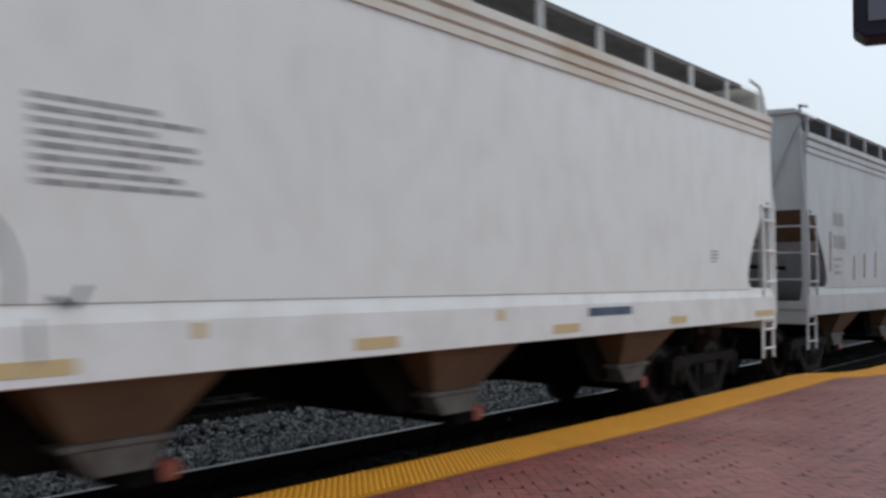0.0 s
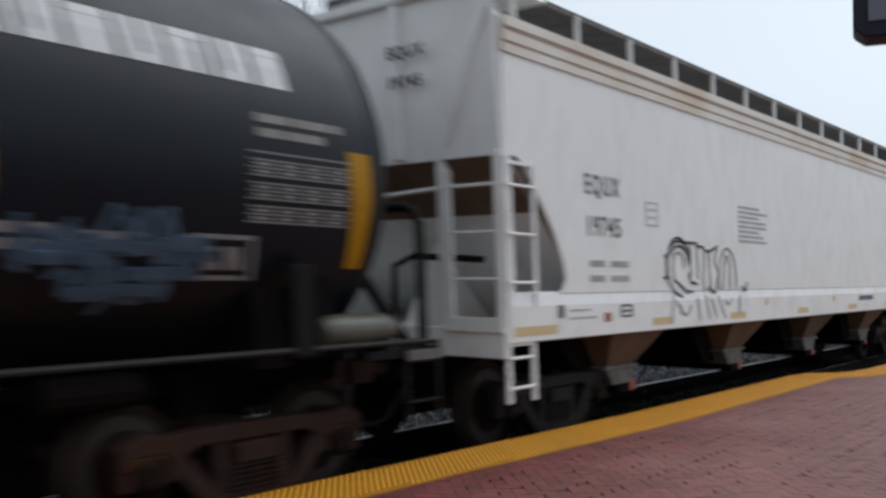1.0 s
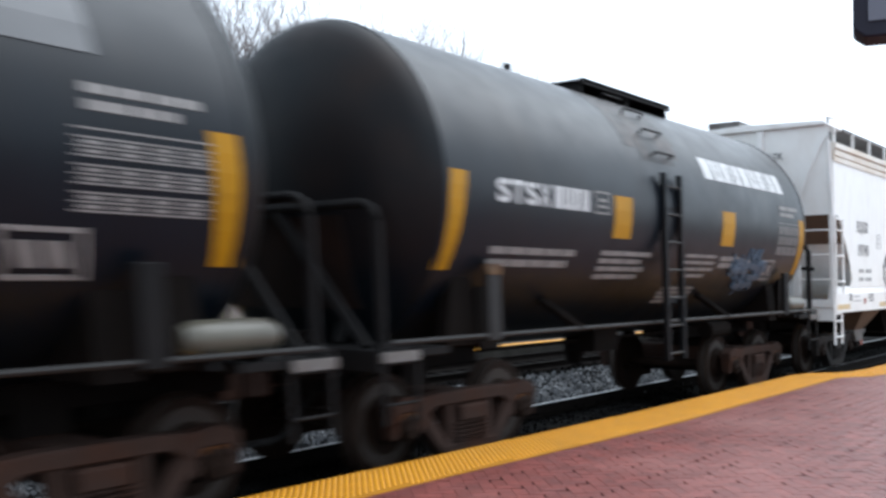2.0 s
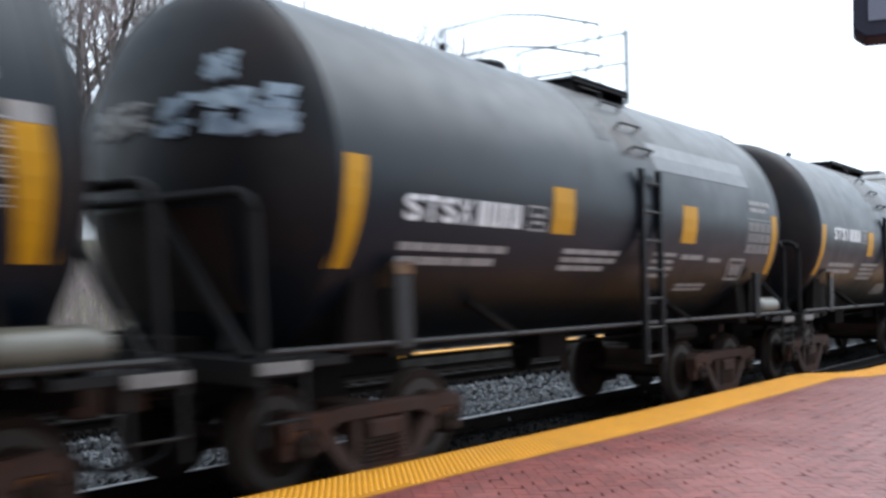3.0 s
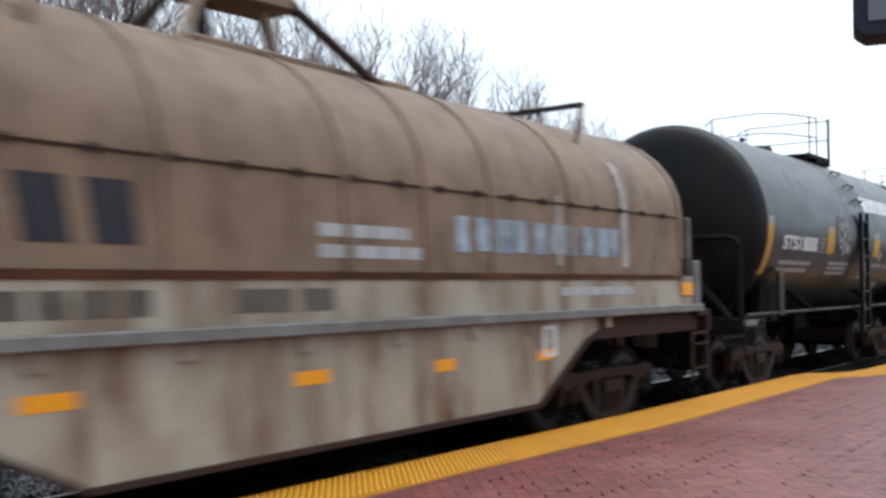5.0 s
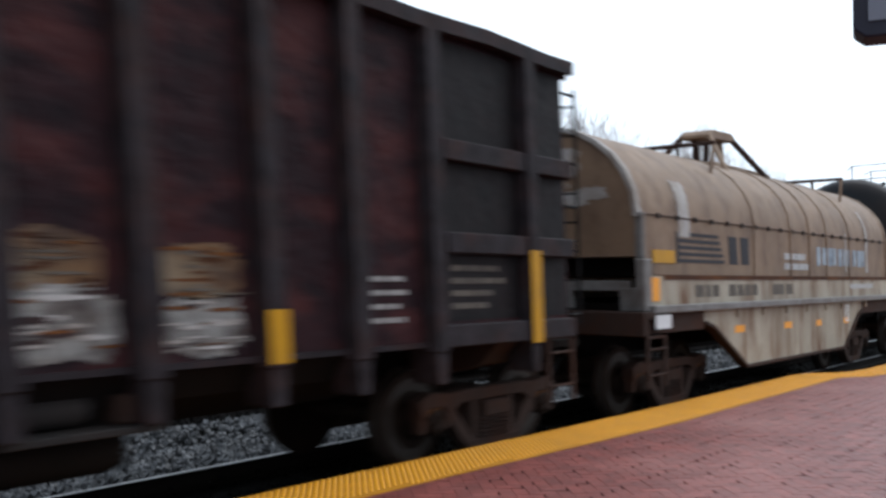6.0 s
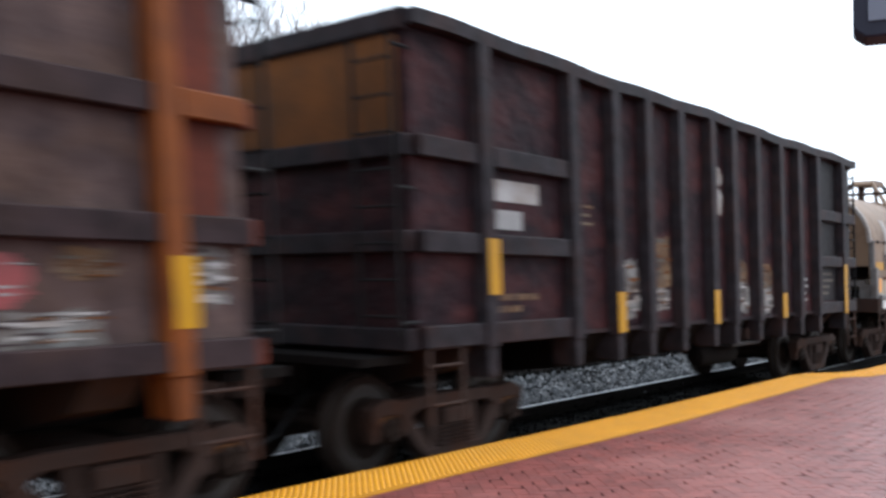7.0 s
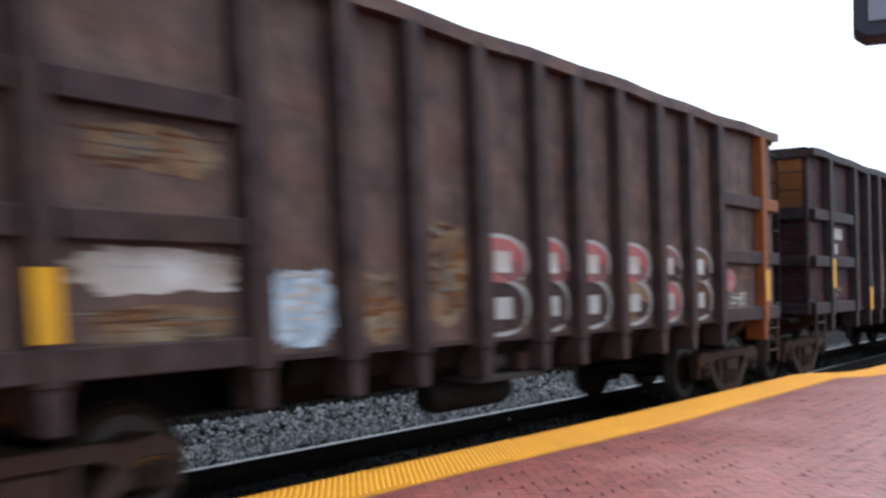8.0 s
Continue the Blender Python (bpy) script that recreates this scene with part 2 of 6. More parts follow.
    bark=material("grey_brown_bark", (0.13, 0.11, 0.10), (0.07, 0.06, 0.055), 0.9, scale=5, amount=0.9, bump=0.5, spec=0.15),
    twig=material("brown_twigs", (0.29, 0.245, 0.235), (0.19, 0.155, 0.15), 0.9, scale=2, amount=0.8, spec=0.1),
    grass=material("winter_grass", (0.075, 0.085, 0.03), (0.10, 0.085, 0.045), 0.9, scale=1.5, amount=0.9, bump=0.6),
    ground=material("brown_winter_ground", (0.16, 0.12, 0.075), (0.09, 0.075, 0.045), 0.95, scale=0.4, amount=0.9, bump=0.5),
)


# ---- mesh helpers ----
def box(bm, x0, x1, y0, y1, z0, z1):
    vs = [bm.verts.new((x, y, z)) for x in (x0, x1) for y in (y0, y1) for z in (z0, z1)]
    for f in ((0, 1, 3, 2), (4, 6, 7, 5), (0, 4, 5, 1), (2, 3, 7, 6), (0, 2, 6, 4), (1, 5, 7, 3)):
        bm.faces.new([vs[i] for i in f])
    return bm


def prism(bm, outline, a, b, axis="y"):
    """A flat outline drawn out from a to b: (x, z) along y, or (y, z) along x, or (x, y) along z."""
    put = {"y": lambda p, d: (p[0], d, p[1]), "x": lambda p, d: (d, p[0], p[1]), "z": lambda p, d: (p[0], p[1], d)}[axis]
    lo = [bm.verts.new(put(p, a)) for p in outline]
    hi = [bm.verts.new(put(p, b)) for p in outline]
    bm.faces.new(lo)
    bm.faces.new(hi[::-1])
    k = len(outline)
    for i in range(k):
        bm.faces.new((lo[i], hi[i], hi[(i + 1) % k], lo[(i + 1) % k]))
    return bm


def tube(bm, points, r, seg=8, r_end=None):
    """A round bar along a run of points."""
    pts = [Vector(p) for p in points]
    rings = []
    for i, p in enumerate(pts):
        d = (pts[min(i + 1, len(pts) - 1)] - pts[max(i - 1, 0)]).normalized()
        side = d.cross(Vector((0, 0, 1)) if abs(d.z) < 0.9 else Vector((1, 0, 0))).normalized()
        up = side.cross(d)
        rad = r if r_end is None else r + (r_end - r) * i / (len(pts) - 1)
        rings.append([bm.verts.new(p + side * rad * math.cos(a) + up * rad * math.sin(a)) for a in (2 * math.pi * j / seg for j in range(seg))])
    for a, b in zip(rings, rings[1:]):
        for j in range(seg):
            bm.faces.new((a[j], a[(j + 1) % seg], b[(j + 1) % seg], b[j]))
    bm.faces.new(rings[0][::-1])
    bm.faces.new(rings[-1])
    return bm


def lathe(bm, profile, seg=36, axis="y", centre=(0, 0, 0)):
    """A turned shape: (radius, distance along the axis) round an axis."""
    rings = []
    for r, d in profile:
        ring = []
        for j in range(seg):
            a = 2 * math.pi * j / seg
            c, s = r * math.cos(a), r * math.sin(a)
            v = {"y": (c, d, s), "x": (d, c, s), "z": (c, s, d)}[axis]
            ring.append(bm.verts.new(Vector(v) + Vector(centre)))
        rings.append(ring)
    for a, b in zip(rings, rings[1:]):
        for j in range(seg):
            bm.faces.new((a[j], a[(j + 1) % seg], b[(j + 1) % seg], b[j]))
    bm.faces.new(rings[0][::-1])
    bm.faces.new(rings[-1])
    return bm


def finish(bm, smooth=False, bevel=0.0):
    bmesh.ops.recalc_face_normals(bm, faces=bm.faces)
    if bevel:
        bmesh.ops.bevel(bm, geom=[e for e in bm.edges if e.calc_face_angle(0) > 0.6], offset=bevel, segments=1, affect="EDGES", clamp_overlap=True)
    for f in bm.faces:
        f.smooth = smooth
    if smooth:
        for e in bm.edges:
            e.smooth = e.calc_face_angle(0) < 0.7


def mesh_of(name, bm, mats, smooth=False, bevel=0.0):
    finish(bm, smooth, bevel)
    me = bpy.data.meshes.new(name)
    bm.to_mesh(me)
    bm.free()
    for m in (mats if isinstance(mats, (list, tuple)) else [mats]):
        me.materials.append(m)
    return me


def part(name, bm, mat, parent, label="", smooth=False, bevel=0.0, at=None):
    ob = new(name, mesh_of(name, bm, mat, smooth, bevel))
    ob.parent = parent
    if at:
        ob.location = at
    return tagged(ob, label)


def thing(name, label, category, group="", at=(0, 0, 0)):
    return_ob = new(name)
    return_ob.location = at
    return tagged(return_ob, label, category, group)


def setting(name, bm, mat, label, category, smooth=False, bevel=0.0):
    ob = new(name, mesh_of(name, bm, mat, smooth, bevel))
    return tagged(ob, label, category, kind="structure")


# ---- ground, tracks and platforms ----
def build_ground():
    bm = bmesh.new()
    box(bm, -600, 900, -600, 1200, -1.2, -0.62)
    setting("ground", bm, MAT["ground"], "brown winter ground reaching the horizon", "ground")
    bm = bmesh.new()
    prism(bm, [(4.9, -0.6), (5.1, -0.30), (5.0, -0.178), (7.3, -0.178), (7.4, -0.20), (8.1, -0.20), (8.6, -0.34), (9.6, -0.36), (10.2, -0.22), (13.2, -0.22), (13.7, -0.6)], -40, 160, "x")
    setting("track_bed", bm, MAT["bed"], "wet ballast bed under two tracks, shade put into its colour", "track bed")


def ballast_height(y):
    if y < 7.3:
        return -0.178
    if y < 8.1:
        return -0.20
    if y < 8.6:
        return -0.20 - 0.14 * (y - 8.1) / 0.5
    if y < 9.6:
        return -0.35
    if y < 10.2:
        return -0.36 + 0.14 * (y - 9.6) / 0.6
    return -0.22


def build_ballast():
    rng = random.Random(4)
    clean, foul_shaded = ([], []), ([], [])
    ico = [(0, 0, 1), (0.9, 0, 0.2), (0.25, 0.85, 0.3), (-0.75, 0.5, 0.15), (-0.7, -0.55, 0.3), (0.3, -0.85, 0.1), (0, 0, -0.8)]
    tri = [(0, 1, 2), (0, 2, 3), (0, 3, 4), (0, 4, 5), (0, 5, 1), (6, 2, 1), (6, 3, 2), (6, 4, 3), (6, 5, 4), (6, 1, 5)]

    def stone(x, y, z, r):
        # stones along the rails take the colour that has the shade in it
        verts, faces = foul_shaded if y < 7.22 or y > 10.4 else clean
        q = Euler((rng.uniform(0, 6), rng.uniform(0, 6), rng.uniform(0, 6))).to_matrix()
        k = len(verts)
        sx, sy, sz = rng.uniform(0.7, 1.3), rng.uniform(0.7, 1.2), rng.uniform(0.55, 0.9)
        for a in ico:
            j = 1 + rng.uniform(-0.2, 0.2)
            v = q @ Vector((a[0] * sx * j, a[1] * sy * j, a[2] * sz * j))
            verts.append((x + v.x * r, y + v.y * r, z + v.z * r))
        faces.extend((a + k, b + k, c + k) for a, b, c in tri)

    for _ in range(40000):
        x = 3.0 + 27.0 * rng.random() ** 1.5
        y = rng.uniform(5.0, 7.2) if rng.random() < 0.22 else rng.uniform(7.2, 11.0)
        if x > 16 and rng.random() < 0.4:
            continue
        stone(x, y, ballast_height(y) + (rng.uniform(-0.02, 0.008) if y < 7.2 else rng.uniform(-0.02, 0.045)), rng.uniform(0.015, 0.04) if y < 7.2 else rng.uniform(0.028, 0.075))
    for name, (verts, faces), mat, label in (("ballast", clean, MAT["ballast"], "loose wet grey crushed-stone ballast between the tracks"),
                                             ("fouled_ballast", foul_shaded, MAT["fouled_shaded"], "ballast stones blackened by oil and by shade put into the colour")):
        me = bpy.data.meshes.new(name)
        me.from_pydata(verts, [], faces)
        me.materials.append(mat)
        tagged(new(name, me), label, "ballast", kind="stuff")


RAIL = [(-0.075, -0.17), (0.075, -0.17), (0.075, -0.155), (0.012, -0.13), (0.012, -0.045), (0.036, -0.032), (0.036, -0.004), (-0.036, -0.004), (-0.036, -0.032), (-0.012, -0.045), (-0.012, -0.13), (-0.075, -0.155)]


def build_rails():
    for centre, z in ((TRACK_Y, 0.0), (TRACK_Y + 5.26, -0.02)):
        track = thing("railway_track", "steel rails on dark wooden ties in wet ballast", "track", "tracks", (0, centre, z))
        for side in (-0.7535, 0.7535):
            bm = bmesh.new()
            prism(bm, [(y + side, h) for y, h in RAIL], -40, 160, "x")
            rail = part("rail", bm, MAT["rail"], track)
            bm = bmesh.new()
            box(bm, -40, 160, side - 0.024, side + 0.024, -0.004, 0.0)
            part("rail_head", bm, MAT["rail_top"] if z == 0.0 else MAT["rail"], rail, "bright polished rail head" if z == 0.0 else "")
        bm = bmesh.new()
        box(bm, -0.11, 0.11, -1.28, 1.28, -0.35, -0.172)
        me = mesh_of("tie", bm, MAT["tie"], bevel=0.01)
        for i in range(60):
            ob = new("tie", me)
            ob.parent = track
            ob.location = (-2 + 0.52 * i, random.uniform(-0.03, 0.03), random.uniform(-0.015, 0.0))
            ob.rotation_euler = (0, 0, random.uniform(-0.02, 0.02))


# the platform's outer and inner line of the yellow strip: it steps in past x = 15
OUTER = [(-30, 5.12), (4.4, 5.03), (6.3, 4.965), (9.1, 4.875), (11.4, 4.86), (14.65, 4.86), (15.06, 4.74), (15.45, 4.43), (15.75, 4.31), (16.45, 4.22), (60, 3.4)]
INNER = [(-30, 4.48), (4.5, 4.39), (5.5, 4.36), (7.9, 4.215), (9.0, 4.15), (12.5, 4.165), (14.66, 4.165), (14.98, 3.97), (15.16, 3.82), (15.75, 3.75), (18, 3.58), (60, 2.78)]


def line_at(line, x):
    for (xa, ya), (xb, yb) in zip(line, line[1:]):
        if xa <= x <= xb:
            return ya + (yb - ya) * (x - xa) / (xb - xa)
    return line[-1][1]


def build_platform():
    bm = bmesh.new()
    prism(bm, OUTER + [(60, -60), (-30, -60)], -0.62, PLATFORM_Z - 0.045, "z")
    setting("platform", bm, MAT["concrete"], "low concrete station platform base", "platform")
    bm = bmesh.new()
    prism(bm, [(x, y - 0.02) for x, y in INNER] + [(60, -60), (-30, -60)], PLATFORM_Z - 0.045, PLATFORM_Z - 0.0048, "z")
    setting("pavement_bed", bm, MAT["joint"], "dark joints under the brick pavers", "pavement")
    # tactile strip: slabs with rows of low domes
    strip = thing("tactile_strip", "worn yellow domed tactile warning strip along the platform edge", "warning strip")
    strip["kind"] = "structure"
    xs = sorted({-30, 60, *[-6 + 0.61 * i for i in range(70)], 14.65, 15.06, 15.45, 15.75, 16.45})
    lip = bmesh.new()
    prism(lip, [(x, y + 0.012) for x, y in OUTER] + [(x, y - 0.05) for x, y in OUTER[::-1]], PLATFORM_Z - 0.14, PLATFORM_Z - 0.012, "z")
    part("edge_nosing", lip, MAT["concrete"], strip, "grimy concrete edge nosing")
    for xa, xb in zip(xs, xs[1:]):
        bm = bmesh.new()
        prism(bm, [(xa + 0.001, line_at(INNER, xa)), (xb - 0.001, line_at(INNER, xb)), (xb - 0.001, line_at(OUTER, xb)), (xa + 0.001, line_at(OUTER, xa))], PLATFORM_Z - 0.045, PLATFORM_Z + 0.002, "z")
        if -1 < xa < 18 and xb - xa < 1:
            # truncated domes on a square grid
            k = max(1, round((xb - xa) / 0.061))
            for i in range(k):
                cx = xa + (i + 0.5) * (xb - xa) / k
                ya, yb = line_at(INNER, cx) + 0.02, line_at(OUTER, cx) - 0.02
                j = math.ceil(ya / 0.061)
                while (j + 0.5) * 0.061 < yb - 0.01:
                    cy = (j + 0.5) * 0.061
                    ring = [[bm.verts.new((cx + r * math.cos(a), cy + r * math.sin(a), z)) for a in (math.pi / 3 * q for q in range(6))]
                            for r, z in ((0.021, PLATFORM_Z + 0.001), (0.013, PLATFORM_Z + 0.010))]
                    bm.faces.new(ring[1]).material_index = 1
                    for q in range(6):
                        bm.faces.new((ring[0][q], ring[0][(q + 1) % 6], ring[1][(q + 1) % 6], ring[1][q])).material_index = 1
                    j += 1
            part("tactile_tile", bm, [MAT["groove"], MAT["yellow"]], strip)
        else:
            part("tactile_tile", bm, MAT["yellow"], strip)


def build_bricks():
    """Pavers in a herringbone laid at 45 degrees to the edge; the nearest are objects, the rest one mesh."""
    rng = random.Random(7)
    L, Wd, gap, drop, b = 0.2, 0.1, 0.0035, 0.02, 0.0012
    root = math.sqrt(0.5)
    quads = [(8, 9, 10, 11)] + [(a + j, a + (j + 1) % 4, a + 4 + (j + 1) % 4, a + 4 + j) for a in (0, 4) for j in range(4)]

    def corners(cx, cy, along, inset, chip=0.0):
        """Corners of a paver whose long side runs at -45 (along 0) or +45 degrees (along 1), one end worn short by chip."""
        hx, hy = (L / 2 - gap / 2 - inset, Wd / 2 - gap / 2 - inset)
        ux, uy, vx, vy = (root, -root, root, root) if along == 0 else (root, root, -root, root)
        ends = ((-hx, -hy), (hx - chip, -hy), (hx - chip * 0.4, hy), (-hx, hy))
        return [(cx + p * ux + q * vx, cy + p * uy + q * vy) for p, q in ends]

    def verts_of(cx, cy, top, along):
        ax, ay = rng.uniform(-0.012, 0.012), rng.uniform(-0.012, 0.012)
        chip = rng.uniform(0.010, 0.026) if rng.random() < 0.3 else 0.0
        low, up = corners(cx, cy, along, 0.0, chip), corners(cx, cy, along, b, chip)
        return ([(x, y, top - drop) for x, y in low] + [(x, y, top + (x - cx) * ax + (y - cy) * ay - b) for x, y in low]
                + [(x, y, top + (x - cx) * ax + (y - cy) * ay) for x, y in up])

    def cut(outline):
        """The part of a paver on the platform's side of the strip's inner line."""
        out = []
        for (xa, ya), (xb, yb) in zip(outline, outline[1:] + outline[:1]):
            da, db = line_at(INNER, xa) - 0.004 - ya, line_at(INNER, xb) - 0.004 - yb
            if da >= 0:
                out.append((xa, ya))
            if da * db < 0:
                k = da / (da - db)
                out.append((xa + (xb - xa) * k, ya + (yb - ya) * k))
        return out

    floor = thing("brick_paving", "damp red brick pavers laid in herringbone on the platform", "paving")
    floor["kind"] = "structure"
    singles = []
    for along in (0, 1):
        for v in range(5):
            me = bpy.data.meshes.new("brick")
            me.from_pydata(verts_of(0, 0, 0, along), [], quads)
            me.materials.append(MAT["brick"])
            singles.append(me)
    verts, faces, count = [], [], 0
    for i in range(-170, 340):
        for j in range(-200, 300):
            o = (i - j) % 4
            if o not in (0, 3):
                continue
            u, v, along = ((i + 1) * Wd, (j + 0.5) * Wd, 0) if o == 0 else ((i + 0.5) * Wd, (j + 1) * Wd, 1)
            cx, cy = root * (u + v), root * (v - u) + 3.0
            if not (-13 < cx < 36 and -9 < cy < line_at(INNER, cx) + 0.1):
                continue
            top = PLATFORM_Z + rng.uniform(-0.0012, 0.001)
            outline = corners(cx, cy, along, 0.0)
            k = len(verts)
            if any(y > line_at(INNER, x) - 0.004 for x, y in outline):
                shape = cut(outline)
                if len(shape) < 3:
                    continue
                n = len(shape)
                verts.extend([(x, y, top - drop) for x, y in shape] + [(x, y, top) for x, y in shape])
                faces.append(tuple(range(k + n, k + 2 * n)))
                faces.extend((k + q, k + (q + 1) % n, k + n + (q + 1) % n, k + n + q) for q in range(n))
            elif 4.9 < cx < 7.8 and 1.4 < cy < 4.2 and 1.35 * (cx - 4.9) > 3.1 - cy and count < 300:
                ob = new("brick", singles[along * 5 + rng.randrange(5)])
                ob.parent = floor
                ob.location = (cx, cy, top)
                count += 1
            else:
                verts.extend(verts_of(cx, cy, top, along))
                faces.extend(tuple(a + k for a in q) for q in quads)
    me = bpy.data.meshes.new("bricks")
    me.from_pydata(verts, [], faces)
    me.materials.append(MAT["brick"])
    ob = new("far_bricks", me)
    ob.parent = floor
    tagged(ob, "damp red brick pavers", kind="stuff")


build_ground()
build_ballast()
build_rails()
build_platform()


# ---- railway car parts ----
WHEEL_R = 0.457
WHEELSETS = []
CARS = []


def wheelset(parent, x, dark):
    """Two flanged wheels on an axle, with bearing caps; turned round its own axle."""
    bm = bmesh.new()
    tube(bm, [(0, -1.12, 0), (0, 1.12, 0)], 0.075, 14)
    for s in (-1, 1):
        # outside face at 0.83, flange inside
        prof = [(0.10, 0.67), (0.15, 0.67), (0.17, 0.71), (0.36, 0.685), (0.395, 0.665), (0.482, 0.668), (0.482, 0.692), (0.457, 0.705), (0.452, 0.80), (0.44, 0.806), (0.385, 0.806), (0.375, 0.775), (0.18, 0.80), (0.15, 0.86), (0.10, 0.86)]
        lathe(bm, [(r, s * d) for r, d in prof], 40)
        lathe(bm, [(0.05, s * 1.0), (0.12, s * 1.0), (0.12, s * 1.10), (0.085, s * 1.13), (0.03, s * 1.13)], 18)
        for k in range(3):
            a = k * 2.094
            box(bm, 0.06 * math.cos(a) - 0.016, 0.06 * math.cos(a) + 0.016, min(s * 1.12, s * 1.15), max(s * 1.12, s * 1.15), 0.06 * math.sin(a) - 0.016, 0.06 * math.sin(a) + 0.016)
    ob = part("wheelset", bm, MAT["wheel"], parent, "worn steel wheels on an axle", smooth=True, at=(x, 0, WHEEL_R))
    bm = bmesh.new()
    for s in (-1, 1):
        lathe(bm, [(0.455, s * 0.712), (0.4585, s * 0.715), (0.4555, s * 0.785), (0.452, s * 0.788)], 40)
    tread_me = mesh_of("tread", bm, MAT["tread"], True)
    WHEELSETS.append((ob, x))
    ob.data.materials.append(MAT["tread"])
    # bright tread band joined into the same wheelset
    bm = bmesh.new()
    bm.from_mesh(ob.data)
    n0 = len(bm.faces)
    bm.from_mesh(tread_me)
    bm.faces.ensure_lookup_table()
    for f in bm.faces[n0:]:
        f.material_index = 1
    bm.to_mesh(ob.data)
    bm.free()
    return ob


def bar2(bm, a, b, w, y0, y1, wb=None):
    """A flat bar in the x-z plane from a to b, w deep, between y0 and y1."""
    ax, az, bx, bz = *a, *b
    d = math.hypot(bx - ax, bz - az)
    nx, nz = -(bz - az) / d, (bx - ax) / d
    wb = wb or w
    prism(bm, [(ax + nx * w / 2, az + nz * w / 2), (bx + nx * wb / 2, bz + nz * wb / 2), (bx - nx * wb / 2, bz - nz * wb / 2), (ax - nx * w / 2, az - nz * w / 2)], y0, y1, "y")


def bogie(car, x, mat):
    """A three-piece freight truck: two cast side frames, bolster, springs and two wheelsets."""
    bm = bmesh.new()
    box(bm, -0.2, 0.2, -1.05, 1.05, 0.42, 0.70)
    ob = part("truck", bm, mat, car, "cast steel freight truck", bevel=0.02, at=(x, 0, 0))
    for s in (-1, 1):
        y0, y1 = sorted((s * 0.93, s * 1.10))
        bm = bmesh.new()
        # top chord, arched over the pedestals
        prism(bm, [(-1.10, 0.50), (-1.12, 0.66), (-0.95, 0.735), (-0.70, 0.70), (-0.45, 0.72), (0.45, 0.72), (0.70, 0.70), (0.95, 0.735), (1.12, 0.66), (1.10, 0.50),
                   (1.02, 0.50), (1.0, 0.585), (0.78, 0.585), (0.74, 0.50), (0.66, 0.52), (0.5, 0.60), (-0.5, 0.60), (-0.66, 0.52), (-0.74, 0.50), (-0.78, 0.585), (-1.0, 0.585), (-1.02, 0.50)], y0, y1, "y")
        for q in (-1, 1):
            bar2(bm, (q * 0.70, 0.56), (q * 0.36, 0.17), 0.15, y0 + 0.01, y1 - 0.01, 0.13)
            bar2(bm, (q * 0.30, 0.62), (q * 0.30, 0.16), 0.10, y0 + 0.015, y1 - 0.015)
            bar2(bm, (q * 1.06, 0.6), (q * 1.06, 0.36), 0.09, y0 + 0.02, y1 - 0.02)
            bar2(bm, (q * 0.72, 0.6), (q * 0.72, 0.38), 0.08, y0 + 0.02, y1 - 0.02)
        box(bm, -0.42, 0.42, y0, y1, 0.12, 0.235)
        part("side_frame", bm, mat, ob, bevel=0.012)
        for px in (-0.17, 0.0, 0.17):
            bm = bmesh.new()
            for k in range(5):
                z = 0.245 + k * 0.04
                lathe(bm, [(0.045, z), (0.082, z + 0.008), (0.082, z + 0.02), (0.045, z + 0.028)], 12, "z", (px, s * 1.06, 0))
            tube(bm, [(px, s * 1.06, 0.23), (px, s * 1.06, 0.45)], 0.045, 8)
            part("spring", bm, mat, ob)
        bm = bmesh.new()
        box(bm, -0.20, 0.20, min(s * 0.9, s * 1.14), max(s * 0.9, s * 1.14), 0.43, 0.585)
        part("bolster_end", bm, mat, ob, bevel=0.02)
        for q in (-1, 1):
            bm = bmesh.new()
            box(bm, q * 0.889 - 0.1, q * 0.889 + 0.1, min(s * 0.95, s * 1.09), max(s * 0.95, s * 1.09), 0.46, 0.59)
            part("bearing_adapter", bm, MAT["rusty"] if mat == MAT["bogie"] else mat, ob, bevel=0.02)
    bm = bmesh.new()
    for q in (-1, 1):
        box(bm, q * 0.38 - 0.04, q * 0.38 + 0.04, -0.78, 0.78, 0.30, 0.40)
    part("brake_beam", bm, MAT["under"], ob)
    for q in (-1, 1):
        wheelset(ob, q * 0.889, mat)
    return ob


def coupler(car, x, way):
    """Draft gear, shank and knuckle at one end."""
    bm = bmesh.new()
    box(bm, min(x - way * 0.9, x), max(x - way * 0.9, x), -0.2, 0.2, 0.72, 1.02)
    part("draft_sill", bm, MAT["under"], car, bevel=0.01)
    bm = bmesh.new()
    box(bm, min(x, x + way * 0.32), max(x, x + way * 0.32), -0.07, 0.07, 0.80, 0.95)
    prism(bm, [(x + way * 0.3, -0.16), (x + way * 0.42, -0.20), (x + way * 0.56, -0.13), (x + way * 0.60, 0.02), (x + way * 0.5, 0.04), (x + way * 0.48, 0.16), (x + way * 0.32, 0.17)], 0.74, 1.02, "z")
    part("coupler", bm, MAT["bogie"], car, "rusty knuckle coupler", bevel=0.015)
    bm = bmesh.new()
    tube(bm, [(x + way * a, -0.32, z) for a, z in ((-0.1, 0.78), (0.1, 0.62), (0.3, 0.42), (0.5, 0.36), (0.68, 0.40))], 0.022, 8)
    part("brake_hose", bm, MAT["black"], car, smooth=True)


